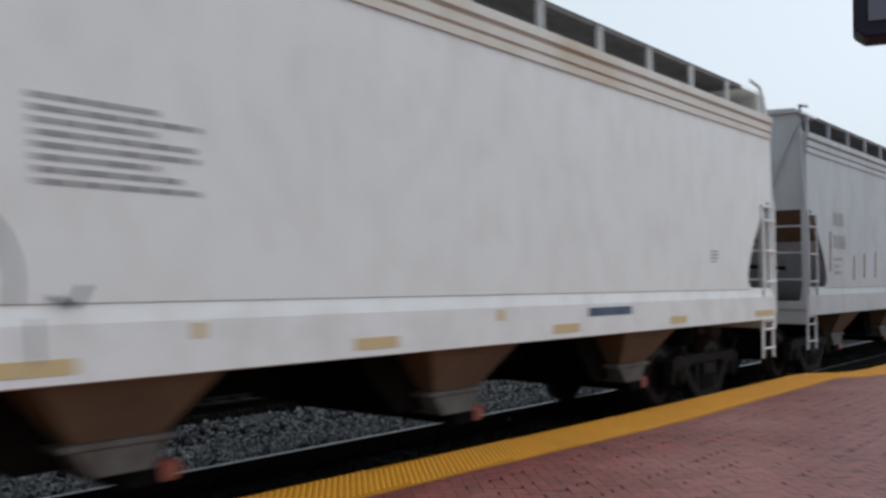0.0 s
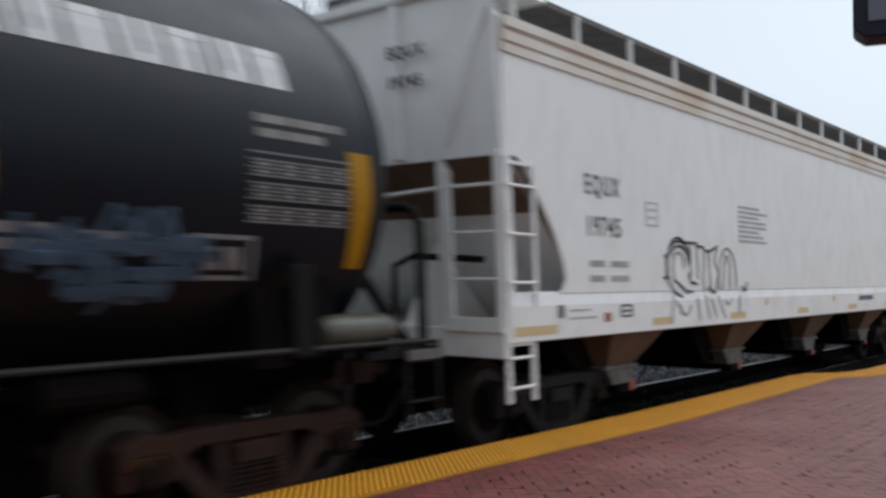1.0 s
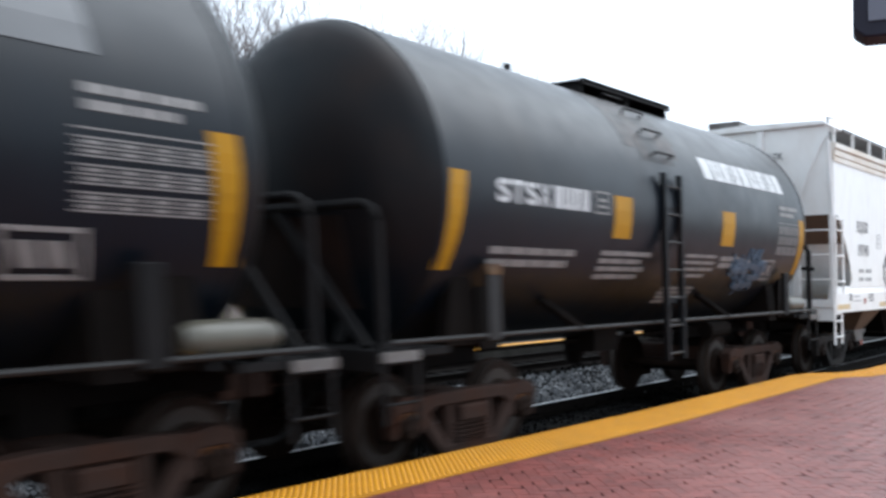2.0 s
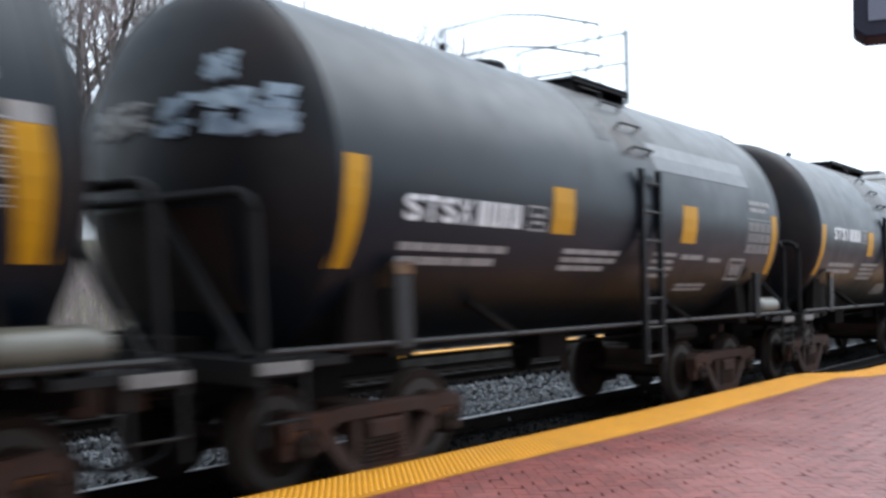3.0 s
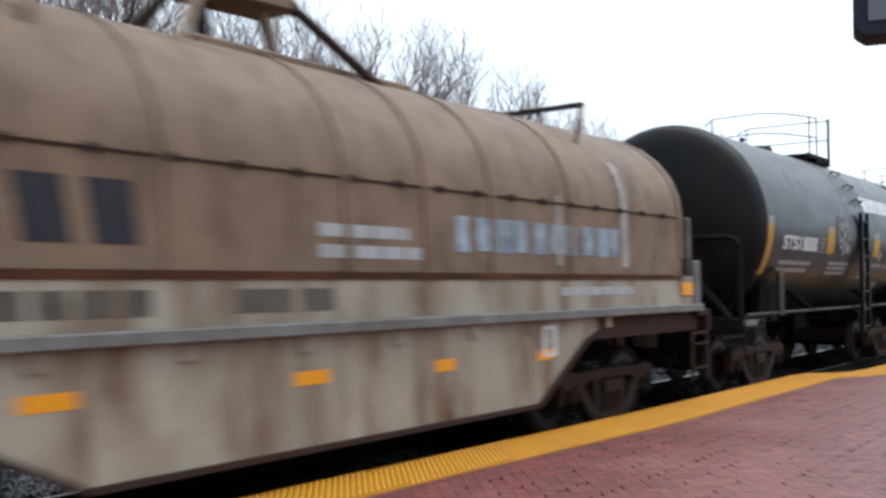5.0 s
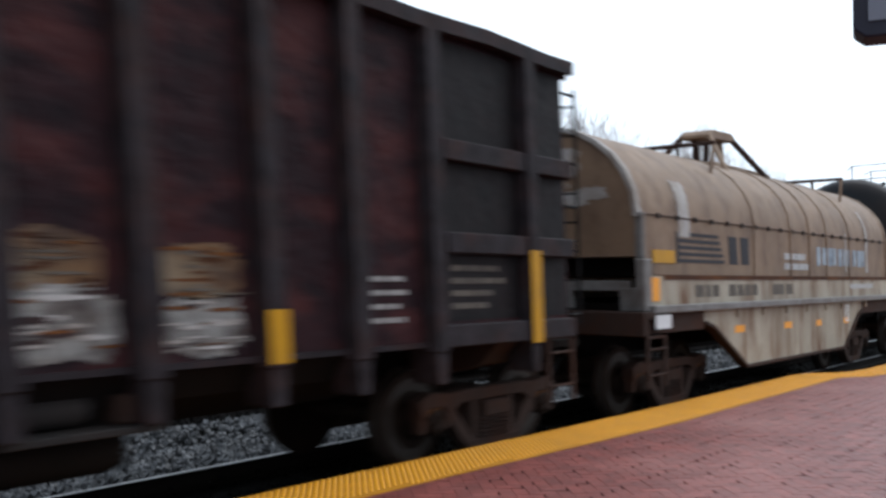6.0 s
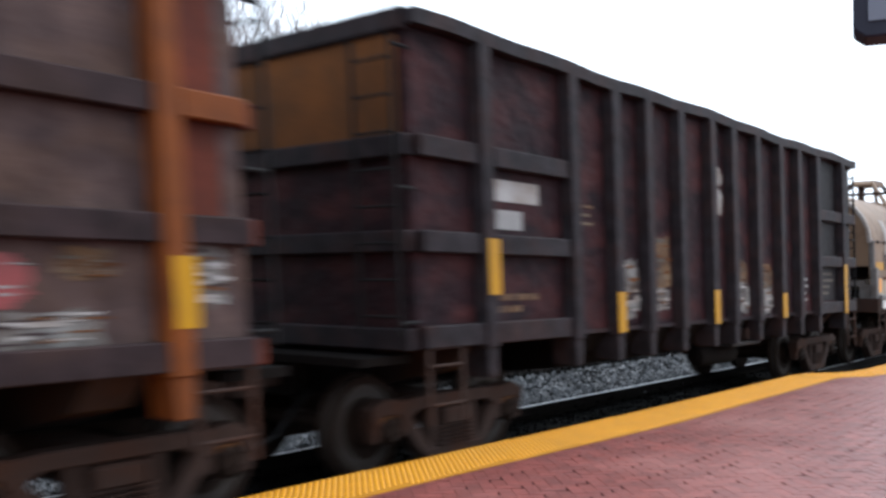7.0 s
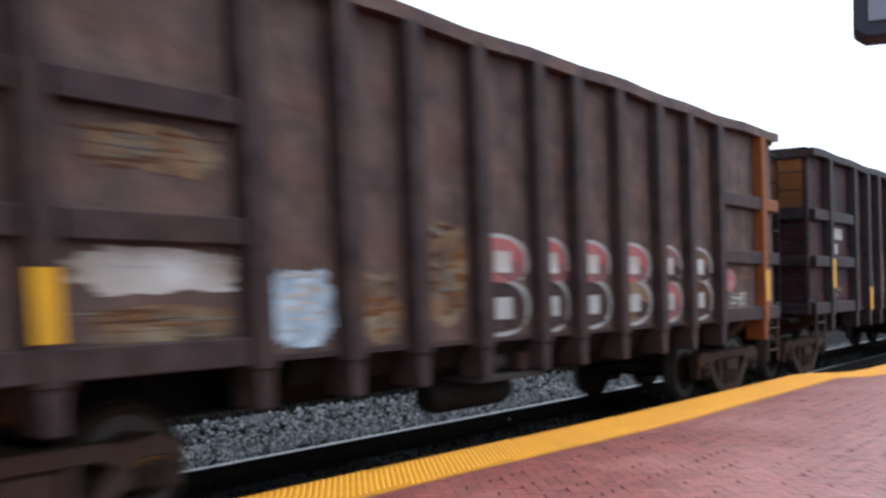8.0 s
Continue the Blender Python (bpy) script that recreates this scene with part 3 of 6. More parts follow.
def plate(car, name, mat, x0, x1, z0, z1, y, thick=0.004, label=""):
    """A flat plate or painted block on a car's near side, proud of the surface at y."""
    bm = bmesh.new()
    box(bm, x0, x1, y - thick, y + 0.002, z0, z1)
    return part(name, bm, mat, car, label)


def bars(car, mat, x0, x1, z_top, rows, h, gap, y, ragged=True, seed=1, name="lettering_line", label=""):
    """Lines of small writing as plain bars."""
    rng = random.Random(seed)
    for r in range(rows):
        bm = bmesh.new()
        z1 = z_top - r * (h + gap)
        xe = x0 + (x1 - x0) * (rng.uniform(0.6, 1.0) if ragged else 1.0)
        x = x0
        while x < xe - 0.03:
            w = min(rng.uniform(0.1, 0.32), xe - x)
            box(bm, x, x + w, y - 0.004, y + 0.002, z1 - h, z1)
            x += w + 0.03
        part(name, bm, mat, car, label)


def letters(car, text, size, x, z, y, mat, spread=1.0, label="", narrow=1.0):
    """Painted writing on the near side, from the built-in font."""
    cu = bpy.data.curves.new("lettering", "FONT")
    cu.body, cu.size, cu.extrude, cu.space_character, cu.offset = text, size, 0.002, spread, 0.005 * size / 0.3
    tmp = bpy.data.objects.new("lettering", cu)
    me = bpy.data.meshes.new_from_object(tmp)
    bpy.data.objects.remove(tmp)
    for v in me.vertices:
        v.co.x *= narrow
    me.materials.append(mat)
    ob = new("lettering", me)
    ob.parent = car
    ob.location, ob.rotation_euler = (x, y - 0.003, z), (radians(90), 0, 0)
    return tagged(ob, label)


def stroke(bm, pts, w, y):
    """A painted stroke on the near side through (x, z) points, as one ribbon."""
    prev, first = None, None
    for i, (x, z) in enumerate(pts):
        (xa, za), (xb, zb) = pts[max(i - 1, 0)], pts[min(i + 1, len(pts) - 1)]
        d = math.hypot(xb - xa, zb - za) or 1.0
        nx, nz = -(zb - za) / d * w / 2, (xb - xa) / d * w / 2
        ring = [bm.verts.new(p) for p in ((x + nx, y - 0.005, z + nz), (x - nx, y - 0.005, z - nz), (x - nx, y + 0.002, z - nz), (x + nx, y + 0.002, z + nz))]
        if prev:
            for k in range(4):
                bm.faces.new((prev[k], prev[(k + 1) % 4], ring[(k + 1) % 4], ring[k]))
        first, prev = first or ring, ring
    bm.faces.new(first)
    bm.faces.new(prev[::-1])


def blob(bm, cx, cz, rx, rz, y, seed, k=18, rough=0.35, t=0.004):
    rng = random.Random(seed)
    out = []
    for i in range(k):
        a = 2 * math.pi * i / k
        r = 1 + rng.uniform(-rough, rough)
        out.append((cx + rx * r * math.cos(a), cz + rz * r * math.sin(a)))
    prism(bm, out, y - t, y + 0.002, "y")


def car_empty(name, label, category, s, group="railway cars of the train"):
    ob = thing(name, label, category, group, (s - SPEED * 4, TRACK_Y, 0))
    CARS.append((ob, s))
    return ob


def ladder(car, name, x0, x1, y, z0, z1, rungs, mat, r=0.018, stile=0.03):
    bm = bmesh.new()
    for x in (x0, x1):
        box(bm, x - stile, x + stile, y - 0.012, y + 0.012, z0, z1)
    box(bm, x0 - stile, x1 + stile, y - 0.008, y + 0.008, z1 - 0.03, z1 + 0.004)
    climb = part(name, bm, mat, car)
    for i in range(rungs):
        z = z0 + (z1 - z0) * (i + 0.5) / rungs
        bm = bmesh.new()
        tube(bm, [(x0, y - 0.02, z), (x1, y - 0.02, z)], r, 6)
        part("rung", bm, mat, climb)
    return climb


# ---- covered hopper cars ----
def hopper(s, half, white, label, near_x=1):
    body_mat, trim = (MAT["white"], MAT["white_trim"]) if white else (MAT["grey_car"], MAT["grey_car"])
    car = car_empty("covered_hopper_car", label, "hopper car", s)
    h, Y = half, 1.53
    sill0, sill1, eave0, eave1 = 1.16, 1.62, 3.87, 4.20
    for side in (-1, 1):
        y = side * Y
        # side sheet, cut away in a curve at the lower corners
        cut = [(0.22, 2.92), (0.34, 2.86), (0.52, 2.66), (0.68, 2.46), (0.85, 2.24), (0.97, 2.04), (1.05, 1.86), (1.06, 1.74), (1.00, 1.66), (0.92, 1.62)]
        out = [(-h + a, z) for a, z in cut] + [(h - a, z) for a, z in cut[::-1]] + [(h - 0.05, 2.92), (h - 0.05, eave0 + 0.02), (-h + 0.05, eave0 + 0.02), (-h + 0.05, 2.92)]
        bm = bmesh.new()
        prism(bm, out, y - side * 0.02, y, "y")
        part("side_sheet", bm, body_mat, car)
        bm = bmesh.new()
        prism(bm, [(y - side * 0.16, sill0 + 0.02), (y + side * 0.012, sill0), (y + side * 0.012, sill1 - 0.12), (y - side * 0.01, sill1), (y - side * 0.1, sill1 + 0.02)], -h, h, "x")
        part("side_sill", bm, trim, car, "white painted side sill" if white else "", bevel=0.008)
        bm = bmesh.new()
        prism(bm, [(y - side * 0.05, eave0), (y + side * 0.02, eave0), (y + side * 0.02, eave0 + 0.07), (y + side * 0.005, eave0 + 0.09), (y + side * 0.03, eave0 + 0.11), (y + side * 0.03, eave0 + 0.19),
                   (y + side * 0.012, eave0 + 0.21), (y + side * 0.05, eave0 + 0.24), (y + side * 0.05, eave1), (y - side * 0.1, eave1)], -h + 0.05, h - 0.05, "x")
        part("eave_rail", bm, MAT["eave"] if white else body_mat, car, "rust-stained ribbed roof edge" if white else "")
        # running board on brackets above the roof edge
        bm = bmesh.new()
        y0, y1 = sorted((y - side * 0.75, y - side * 0.10))
        box(bm, -h + 0.96, h - 0.96, y0, y1, 4.51, 4.54)
        part("running_board", bm, MAT["galv"], car, "dull grating walkway", bevel=0.004)
        bm = bmesh.new()
        box(bm, -h + 0.96, h - 0.96, min(y - side * 0.10, y - side * 0.07), max(y - side * 0.10, y - side * 0.07), 4.50, 4.56)
        part("running_board_edge", bm, MAT["galv"], car)
        n = 15
        for i in range(n):
            x = -h + 0.35 + (2 * h - 0.7) * i / (n - 1)
            bm = bmesh.new()
            box(bm, x - 0.02, x + 0.02, min(y - side * 0.04, y - side * 0.09), max(y - side * 0.04, y - side * 0.09), eave1, 4.52)
            part("bracket", bm, trim, car)
    # roof with a low crown and hatch troughs
    bm = bmesh.new()
    prism(bm, [(-1.45, 4.10), (-1.43, eave1 + 0.01), (-0.8, 4.36), (0, 4.44), (0.8, 4.36), (1.43, eave1 + 0.01), (1.45, 4.10)], -h + 0.06, h - 0.06, "x")
    part("roof", bm, trim, car)
    bm = bmesh.new()
    box(bm, -h + 0.8, h - 0.8, -0.30, 0.30, 4.40, 4.56)
    part("roof_hatch", bm, trim, car, bevel=0.03)
    for e in (-1, 1):
        # upright end sheet above, slope sheet below
        bm = bmesh.new()
        prism(bm, [(-1.51, 2.92), (1.51, 2.92), (1.51, 4.12), (1.40, 4.54), (-1.40, 4.54), (-1.51, 4.12)], e * (h - 0.08), e * (h - 0.04), "x")
        part("end_sheet", bm, body_mat, car)
        bm = bmesh.new()
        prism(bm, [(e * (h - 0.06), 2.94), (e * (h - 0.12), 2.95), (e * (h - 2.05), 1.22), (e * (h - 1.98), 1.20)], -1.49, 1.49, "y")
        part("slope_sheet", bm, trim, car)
        # brown band over the upper end of the slope sheet
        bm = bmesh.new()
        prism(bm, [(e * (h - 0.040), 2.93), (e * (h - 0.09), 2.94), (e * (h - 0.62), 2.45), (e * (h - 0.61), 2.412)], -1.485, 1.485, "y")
        part("dusty_band", bm, MAT["slope"], car, "brown band along the top of the slope sheet")
        for y in (-1.495, 1.475):
            bm = bmesh.new()
            prism(bm, [(e * (h - 0.08), 2.93), (e * (h - 1.3), 2.93), (e * (h - 1.3), 1.80)], y, y + 0.02, "y")
            part("corner_sheet", bm, MAT["dust"], car, "grey-brown dusty corner sheet")
        bm = bmesh.new()
        prism(bm, [(-1.46, 4.52), (1.46, 4.52), (1.40, 4.60), (0, 4.65), (-1.40, 4.60)], e * (h - 0.95), e * (h + 0.03), "x")
        part("end_roof_plate", bm, trim, car, bevel=0.01)
        # low dark step on the roof's end
        bm = bmesh.new()
        box(bm, e * (h - 0.32) - 0.3, e * (h - 0.32) + 0.3, 0.15, 0.75, 4.63, 4.76)
        part("roof_step", bm, MAT["galv"], car, "dull grating roof step", bevel=0.01)
        # end posts and platform
        for y in (-1.48, -0.75, 0.75, 1.48):
            bm = bmesh.new()
            box(bm, e * (h - 0.10) - 0.05, e * (h - 0.10) + 0.05, y - 0.05, y + 0.05, 1.2, 2.95 if abs(y) > 1 else 4.3)
            part("end_post", bm, trim, car, bevel=0.006)
        bm = bmesh.new()
        box(bm, min(e * h, e * (h - 1.3)), max(e * h, e * (h - 1.3)), -1.51, 1.51, 1.16, 1.26)
        part("end_platform", bm, trim, car, bevel=0.006)
        bm = bmesh.new()
        box(bm, e * (h + 0.0) - 0.04, e * (h + 0.0) + 0.04, -1.53, 1.53, 1.02, 1.30)
        part("end_sill", bm, trim, car, bevel=0.008)
        # centre shear plate under the slope sheet
        bm = bmesh.new()
        prism(bm, [(e * (h - 0.3), 1.2), (e * (h - 1.9), 1.2), (e * (h - 0.9), 2.15)], -0.03, 0.03, "y")
        part("shear_plate", bm, trim, car)
        bm = bmesh.new()
        tube(bm, [(e * (h - 0.25), -1.1, 1.95), (e * (h - 0.25), -0.2, 2.0), (e * (h - 0.4), 0.2, 1.9), (e * (h - 0.5), 0.3, 1.3)], 0.035, 8)
        part("brake_pipe", bm, MAT["black"], car, smooth=True)
        for side in (-1, 1):
            y = side * (Y + 0.015)
            xa, xb = sorted((e * (h - 0.02), e * (h - 0.48)))
            ladder(car, "side_ladder", xa, xb, y, 1.5, 2.86, 3, trim, 0.016, 0.026)
            ladder(car, "stirrup_step", xa + 0.02, xb - 0.02, y - side * 0.04, 0.60, 1.16, 2, trim, 0.016, 0.03)
            # upper grab pipe to the roof
            bm = bmesh.new()
            tube(bm, [(e * (h - 0.02), y - side * 0.03, 2.9), (e * (h - 0.0), y - side * 0.06, 3.6), (e * (h - 0.02), y - side * 0.08, 4.25), (e * (h - 0.15), y - side * 0.12, 4.66), (e * (h - 0.5), y - side * 0.12, 4.70)], 0.03, 8)
            part("grab_rail", bm, trim, car, smooth=True)
        for side in (-1, 1):
            # end ladder between the corner and a broad upright, and a grab bar running on from it
            bm = bmesh.new()
            xe = e * (h + 0.05)
            box(bm, xe - 0.02, xe + 0.02, side * 0.90 - 0.055, side * 0.90 + 0.055, 1.26, 2.80)
            box(bm, xe - 0.02, xe + 0.02, side * 1.50 - 0.03, side * 1.50 + 0.03, 1.26, 2.95)
            box(bm, xe - 0.015, xe + 0.015, min(side * 0.90, side * 1.50), max(side * 0.90, side * 1.50), 1.26, 1.40)
            climb = part("end_ladder", bm, trim, car, bevel=0.006)
            for z in (2.64, 2.20, 1.76):
                bm = bmesh.new()
                tube(bm, [(xe, side * 0.90, z), (xe, side * 1.50, z)], 0.017, 6)
                part("rung", bm, trim, climb)
            bm = bmesh.new()
            tube(bm, [(xe, side * 0.90, 2.64), (xe, side * 0.1, 2.60), (e * (h - 0.05), side * 0.05, 2.60)], 0.02, 6)
            part("grab_bar", bm, trim, climb, smooth=True)
            bm = bmesh.new()
            tube(bm, [(e * (h - 0.03), side * 1.40, 4.30), (e * (h + 0.03), side * 1.15, 3.75), (e * (h - 0.03), side * 0.85, 3.05)], 0.018, 6)
            part("corner_brace", bm, trim, car, smooth=True)
        bm = bmesh.new()
        box(bm, e * (h - 0.02) - 0.05, e * (h - 0.02) + 0.05, -0.31, -0.20, 2.95, 4.50)
        part("end_rib", bm, trim, car, bevel=0.008)
        bogie(car, e * (h - 1.55), MAT["bogie_dark"])
        coupler(car, e * (h + 0.05), e)
    # discharge bays: an inner trough with shade painted black, a brown chute at each side, and the gates under them
    for i in range(4):
        cx = -5.75 + 3.48 * i
        bm = bmesh.new()
        a = [bm.verts.new(p) for p in ((cx - 1.25, -1.02, 1.19), (cx + 1.05, -1.02, 1.19), (cx + 1.05, 1.02, 1.19), (cx - 1.25, 1.02, 1.19))]
        b = [bm.verts.new(p) for p in ((cx - 0.62, -0.96, 0.57), (cx + 0.42, -0.96, 0.57), (cx + 0.42, 0.96, 0.57), (cx - 0.62, 0.96, 0.57))]
        for k in range(4):
            bm.faces.new((a[k], a[(k + 1) % 4], b[(k + 1) % 4], b[k]))
        bm.faces.new(a)
        bm.faces.new(b[::-1])
        bay = part("hopper_bay", bm, MAT["under"], car, "discharge bay coloured black for its shade")
        for side in (-1, 1):
            bm = bmesh.new()
            top = [bm.verts.new(p) for p in ((cx - 0.72, side * 1.46, 1.19), (cx + 0.66, side * 1.46, 1.19), (cx + 0.66, side * 1.0, 1.19), (cx - 0.72, side * 1.0, 1.19))]
            low = [bm.verts.new(p) for p in ((cx - 0.30, side * 1.14, 0.73), (cx + 0.32, side * 1.14, 0.73), (cx + 0.32, side * 0.9, 0.73), (cx - 0.30, side * 0.9, 0.73))]
            for k in range(4):
                bm.faces.new((top[k], top[(k + 1) % 4], low[(k + 1) % 4], low[k]))
            bm.faces.new(top)
            bm.faces.new(low[::-1])
            part("chute", bm, MAT["slope"], bay, "brown dusty side chute")
        bm = bmesh.new()
        prism(bm, [(cx - 0.36, 0.74), (cx + 0.36, 0.74), (cx + 0.24, 0.52), (cx - 0.20, 0.52)], -1.16, 1.16, "y")
        box(bm, cx - 0.40, cx + 0.40, -1.18, 1.18, 0.70, 0.745)
        gate = part("discharge_gate", bm, MAT["galv"], car, "dull steel discharge gate", bevel=0.008)
        bm = bmesh.new()
        prism(bm, [(cx - 0.05, 0.56), (cx + 0.34, 0.56), (cx + 0.34, 0.40), (cx + 0.06, 0.40)], -1.10, 1.10, "y")
        part("gate_tray", bm, MAT["under"], gate, bevel=0.006)
        bm = bmesh.new()
        tube(bm, [(cx + 0.40, -1.02, 0.48), (cx + 0.40, 1.02, 0.48)], 0.028, 8)
        lathe(bm, [(0.02, -1.10), (0.075, -1.10), (0.075, -0.98), (0.02, -0.98)], 14, "y", (cx + 0.40, 0, 0.48))
        part("gate_shaft", bm, MAT["red_cap"], gate, "red capped gate shaft", smooth=True)
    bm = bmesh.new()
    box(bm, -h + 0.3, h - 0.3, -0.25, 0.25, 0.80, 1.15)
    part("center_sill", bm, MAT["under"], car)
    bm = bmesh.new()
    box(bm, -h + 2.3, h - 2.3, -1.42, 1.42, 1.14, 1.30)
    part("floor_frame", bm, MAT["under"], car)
    return car


# ---- tank cars ----
TANK_R, TANK_Z, TANK_H = 1.59, 2.60, 4.64


def wrap(bm, x0, x1, z0, z1, lift=0.004, skew=0.0, n=None):
    """A painted patch on the near side of the tank, bent round it."""
    a0, a1 = (math.asin(max(-0.99, min(0.99, (z - TANK_Z) / TANK_R))) for z in (z0, z1))
    n = n or max(1, int(abs(a1 - a0) / 0.08))
    rows = []
    for i in range(n + 1):
        a = a0 + (a1 - a0) * i / n
        sh = skew * (i / n - 0.5)
        rows.append([[bm.verts.new((x + sh, -r * math.cos(a), TANK_Z + r * math.sin(a))) for x in (x0, x1)] for r in (TANK_R - 0.006, TANK_R + lift)])
    for p, q in zip(rows, rows[1:]):
        bm.faces.new((p[1][0], p[1][1], q[1][1], q[1][0]))
        bm.faces.new((p[0][0], q[0][0], q[0][1], p[0][1]))
        bm.faces.new((p[0][0], p[1][0], q[1][0], q[0][0]))
        bm.faces.new((p[0][1], q[0][1], q[1][1], p[1][1]))
    bm.faces.new((rows[0][0][0], rows[0][0][1], rows[0][1][1], rows[0][1][0]))
    bm.faces.new((rows[-1][0][0], rows[-1][1][0], rows[-1][1][1], rows[-1][0][1]))


def wrap_bars(car, mat, x0, x1, z_top, rows, h, gap, seed, name="lettering_line", fill=1.0, label=""):
    rng = random.Random(seed)
    for r in range(rows):
        bm = bmesh.new()
        z1 = z_top - r * (h + gap)
        xe = x0 + (x1 - x0) * (1.0 if r == 0 else rng.uniform(fill, 1.0))
        x = x0
        while x < xe - 0.02:
            w = min(rng.uniform(0.12, 0.4), xe - x)
            wrap(bm, x, x + w, z1 - h, z1)
            x += w + 0.025
        part(name, bm, mat, car, label)


def tank_blocks(car, mat, x0, x1, z0, z1, widths, skew=0.0, label=""):
    """A painted name as plain letter-sized blocks with narrow slits."""
    total = sum(abs(w) + 0.05 for w in widths)
    k = (x1 - x0) / total
    x, h = x0, z1 - z0
    for i, w in enumerate(widths):
        ww = abs(w) * k
        bm = bmesh.new()
        for a in (((0.0, 1.0),), ((0.0, 0.44), (0.58, 1.0)), ((0.0, 0.62), (0.74, 1.0)), ((0.0, 0.30), (0.42, 1.0)))[i % 4]:
            wrap(bm, x + a[0] * ww, x + a[1] * ww, z0, z1, skew=skew)
        wrap(bm, x, x + ww, z0 if i % 2 else z1 - 0.2 * h, z0 + 0.2 * h if i % 2 else z1, lift=0.0046)
        part("letter_block", bm, mat, car, label)
        x += (abs(w) + 0.05) * k


def tank_letters(car, text, x0, x1, z0, z1, mat, label):
    """Bold painted letters from the built-in font, bent round the tank; one mesh a letter."""
    step = (x1 - x0) / len(text)
    for i, ch in enumerate(text):
        cu = bpy.data.curves.new("lettering", "FONT")
        cu.body, cu.size, cu.extrude, cu.offset = ch, 1.0, 0.0, 0.035
        tmp = bpy.data.objects.new("lettering", cu)
        me = bpy.data.meshes.new_from_object(tmp)
        bpy.data.objects.remove(tmp)
        bm = bmesh.new()
        bm.from_mesh(me)
        xs, ys = [v.co.x for v in bm.verts], [v.co.y for v in bm.verts]
        for v in bm.verts:
            x = x0 + step * (i + 0.92 * (v.co.x - min(xs)) / (max(xs) - min(xs)))
            z = z0 + (z1 - z0) * (v.co.y - min(ys)) / (max(ys) - min(ys))
            a = math.asin((z - TANK_Z) / TANK_R)
            v.co = (x, -(TANK_R + 0.006) * math.cos(a), z)
        part("lettering", bm, mat, car, label)


def head_graffiti(car, cy, cz, w, h, seed, mat, e=-1):
    """Sprayed scrawl on a tank's end."""
    rng = random.Random(seed)
    first = None
    for i in range(44):
        bm = bmesh.new()
        y0 = cy + rng.uniform(-0.5, 0.45) * w
        z0 = cz + rng.uniform(-0.5, 0.4) * h
        dy, dz = rng.uniform(0.08, 0.22) * w, rng.uniform(0.12, 0.3) * h
        vs = []
        for yy, zz in ((y0, z0), (y0 + dy, z0 + rng.uniform(-0.05, 0.05)), (y0 + dy * 0.9, z0 + dz), (y0 - dy * 0.1, z0 + dz * 0.8)):
            r = min(1.0, math.hypot(yy, zz - TANK_Z) / TANK_R)
            d = 0.62 * math.sqrt(max(0.0, 1 - r * r)) + 0.008
            vs.append(bm.verts.new((e * (TANK_H + d + 0.0006 * i), yy, zz)))
        bm.faces.new(vs)
        ext = bmesh.ops.extrude_face_region(bm, geom=bm.faces[:])
        bmesh.ops.translate(bm, verts=[v for v in ext["geom"] if isinstance(v, bmesh.types.BMVert)], vec=(-e * 0.02, 0, 0))
        ob = part("spray_stroke" if first else "graffiti", bm, mat, first or car, "" if first else "pale sprayed graffiti")
        first = first or ob


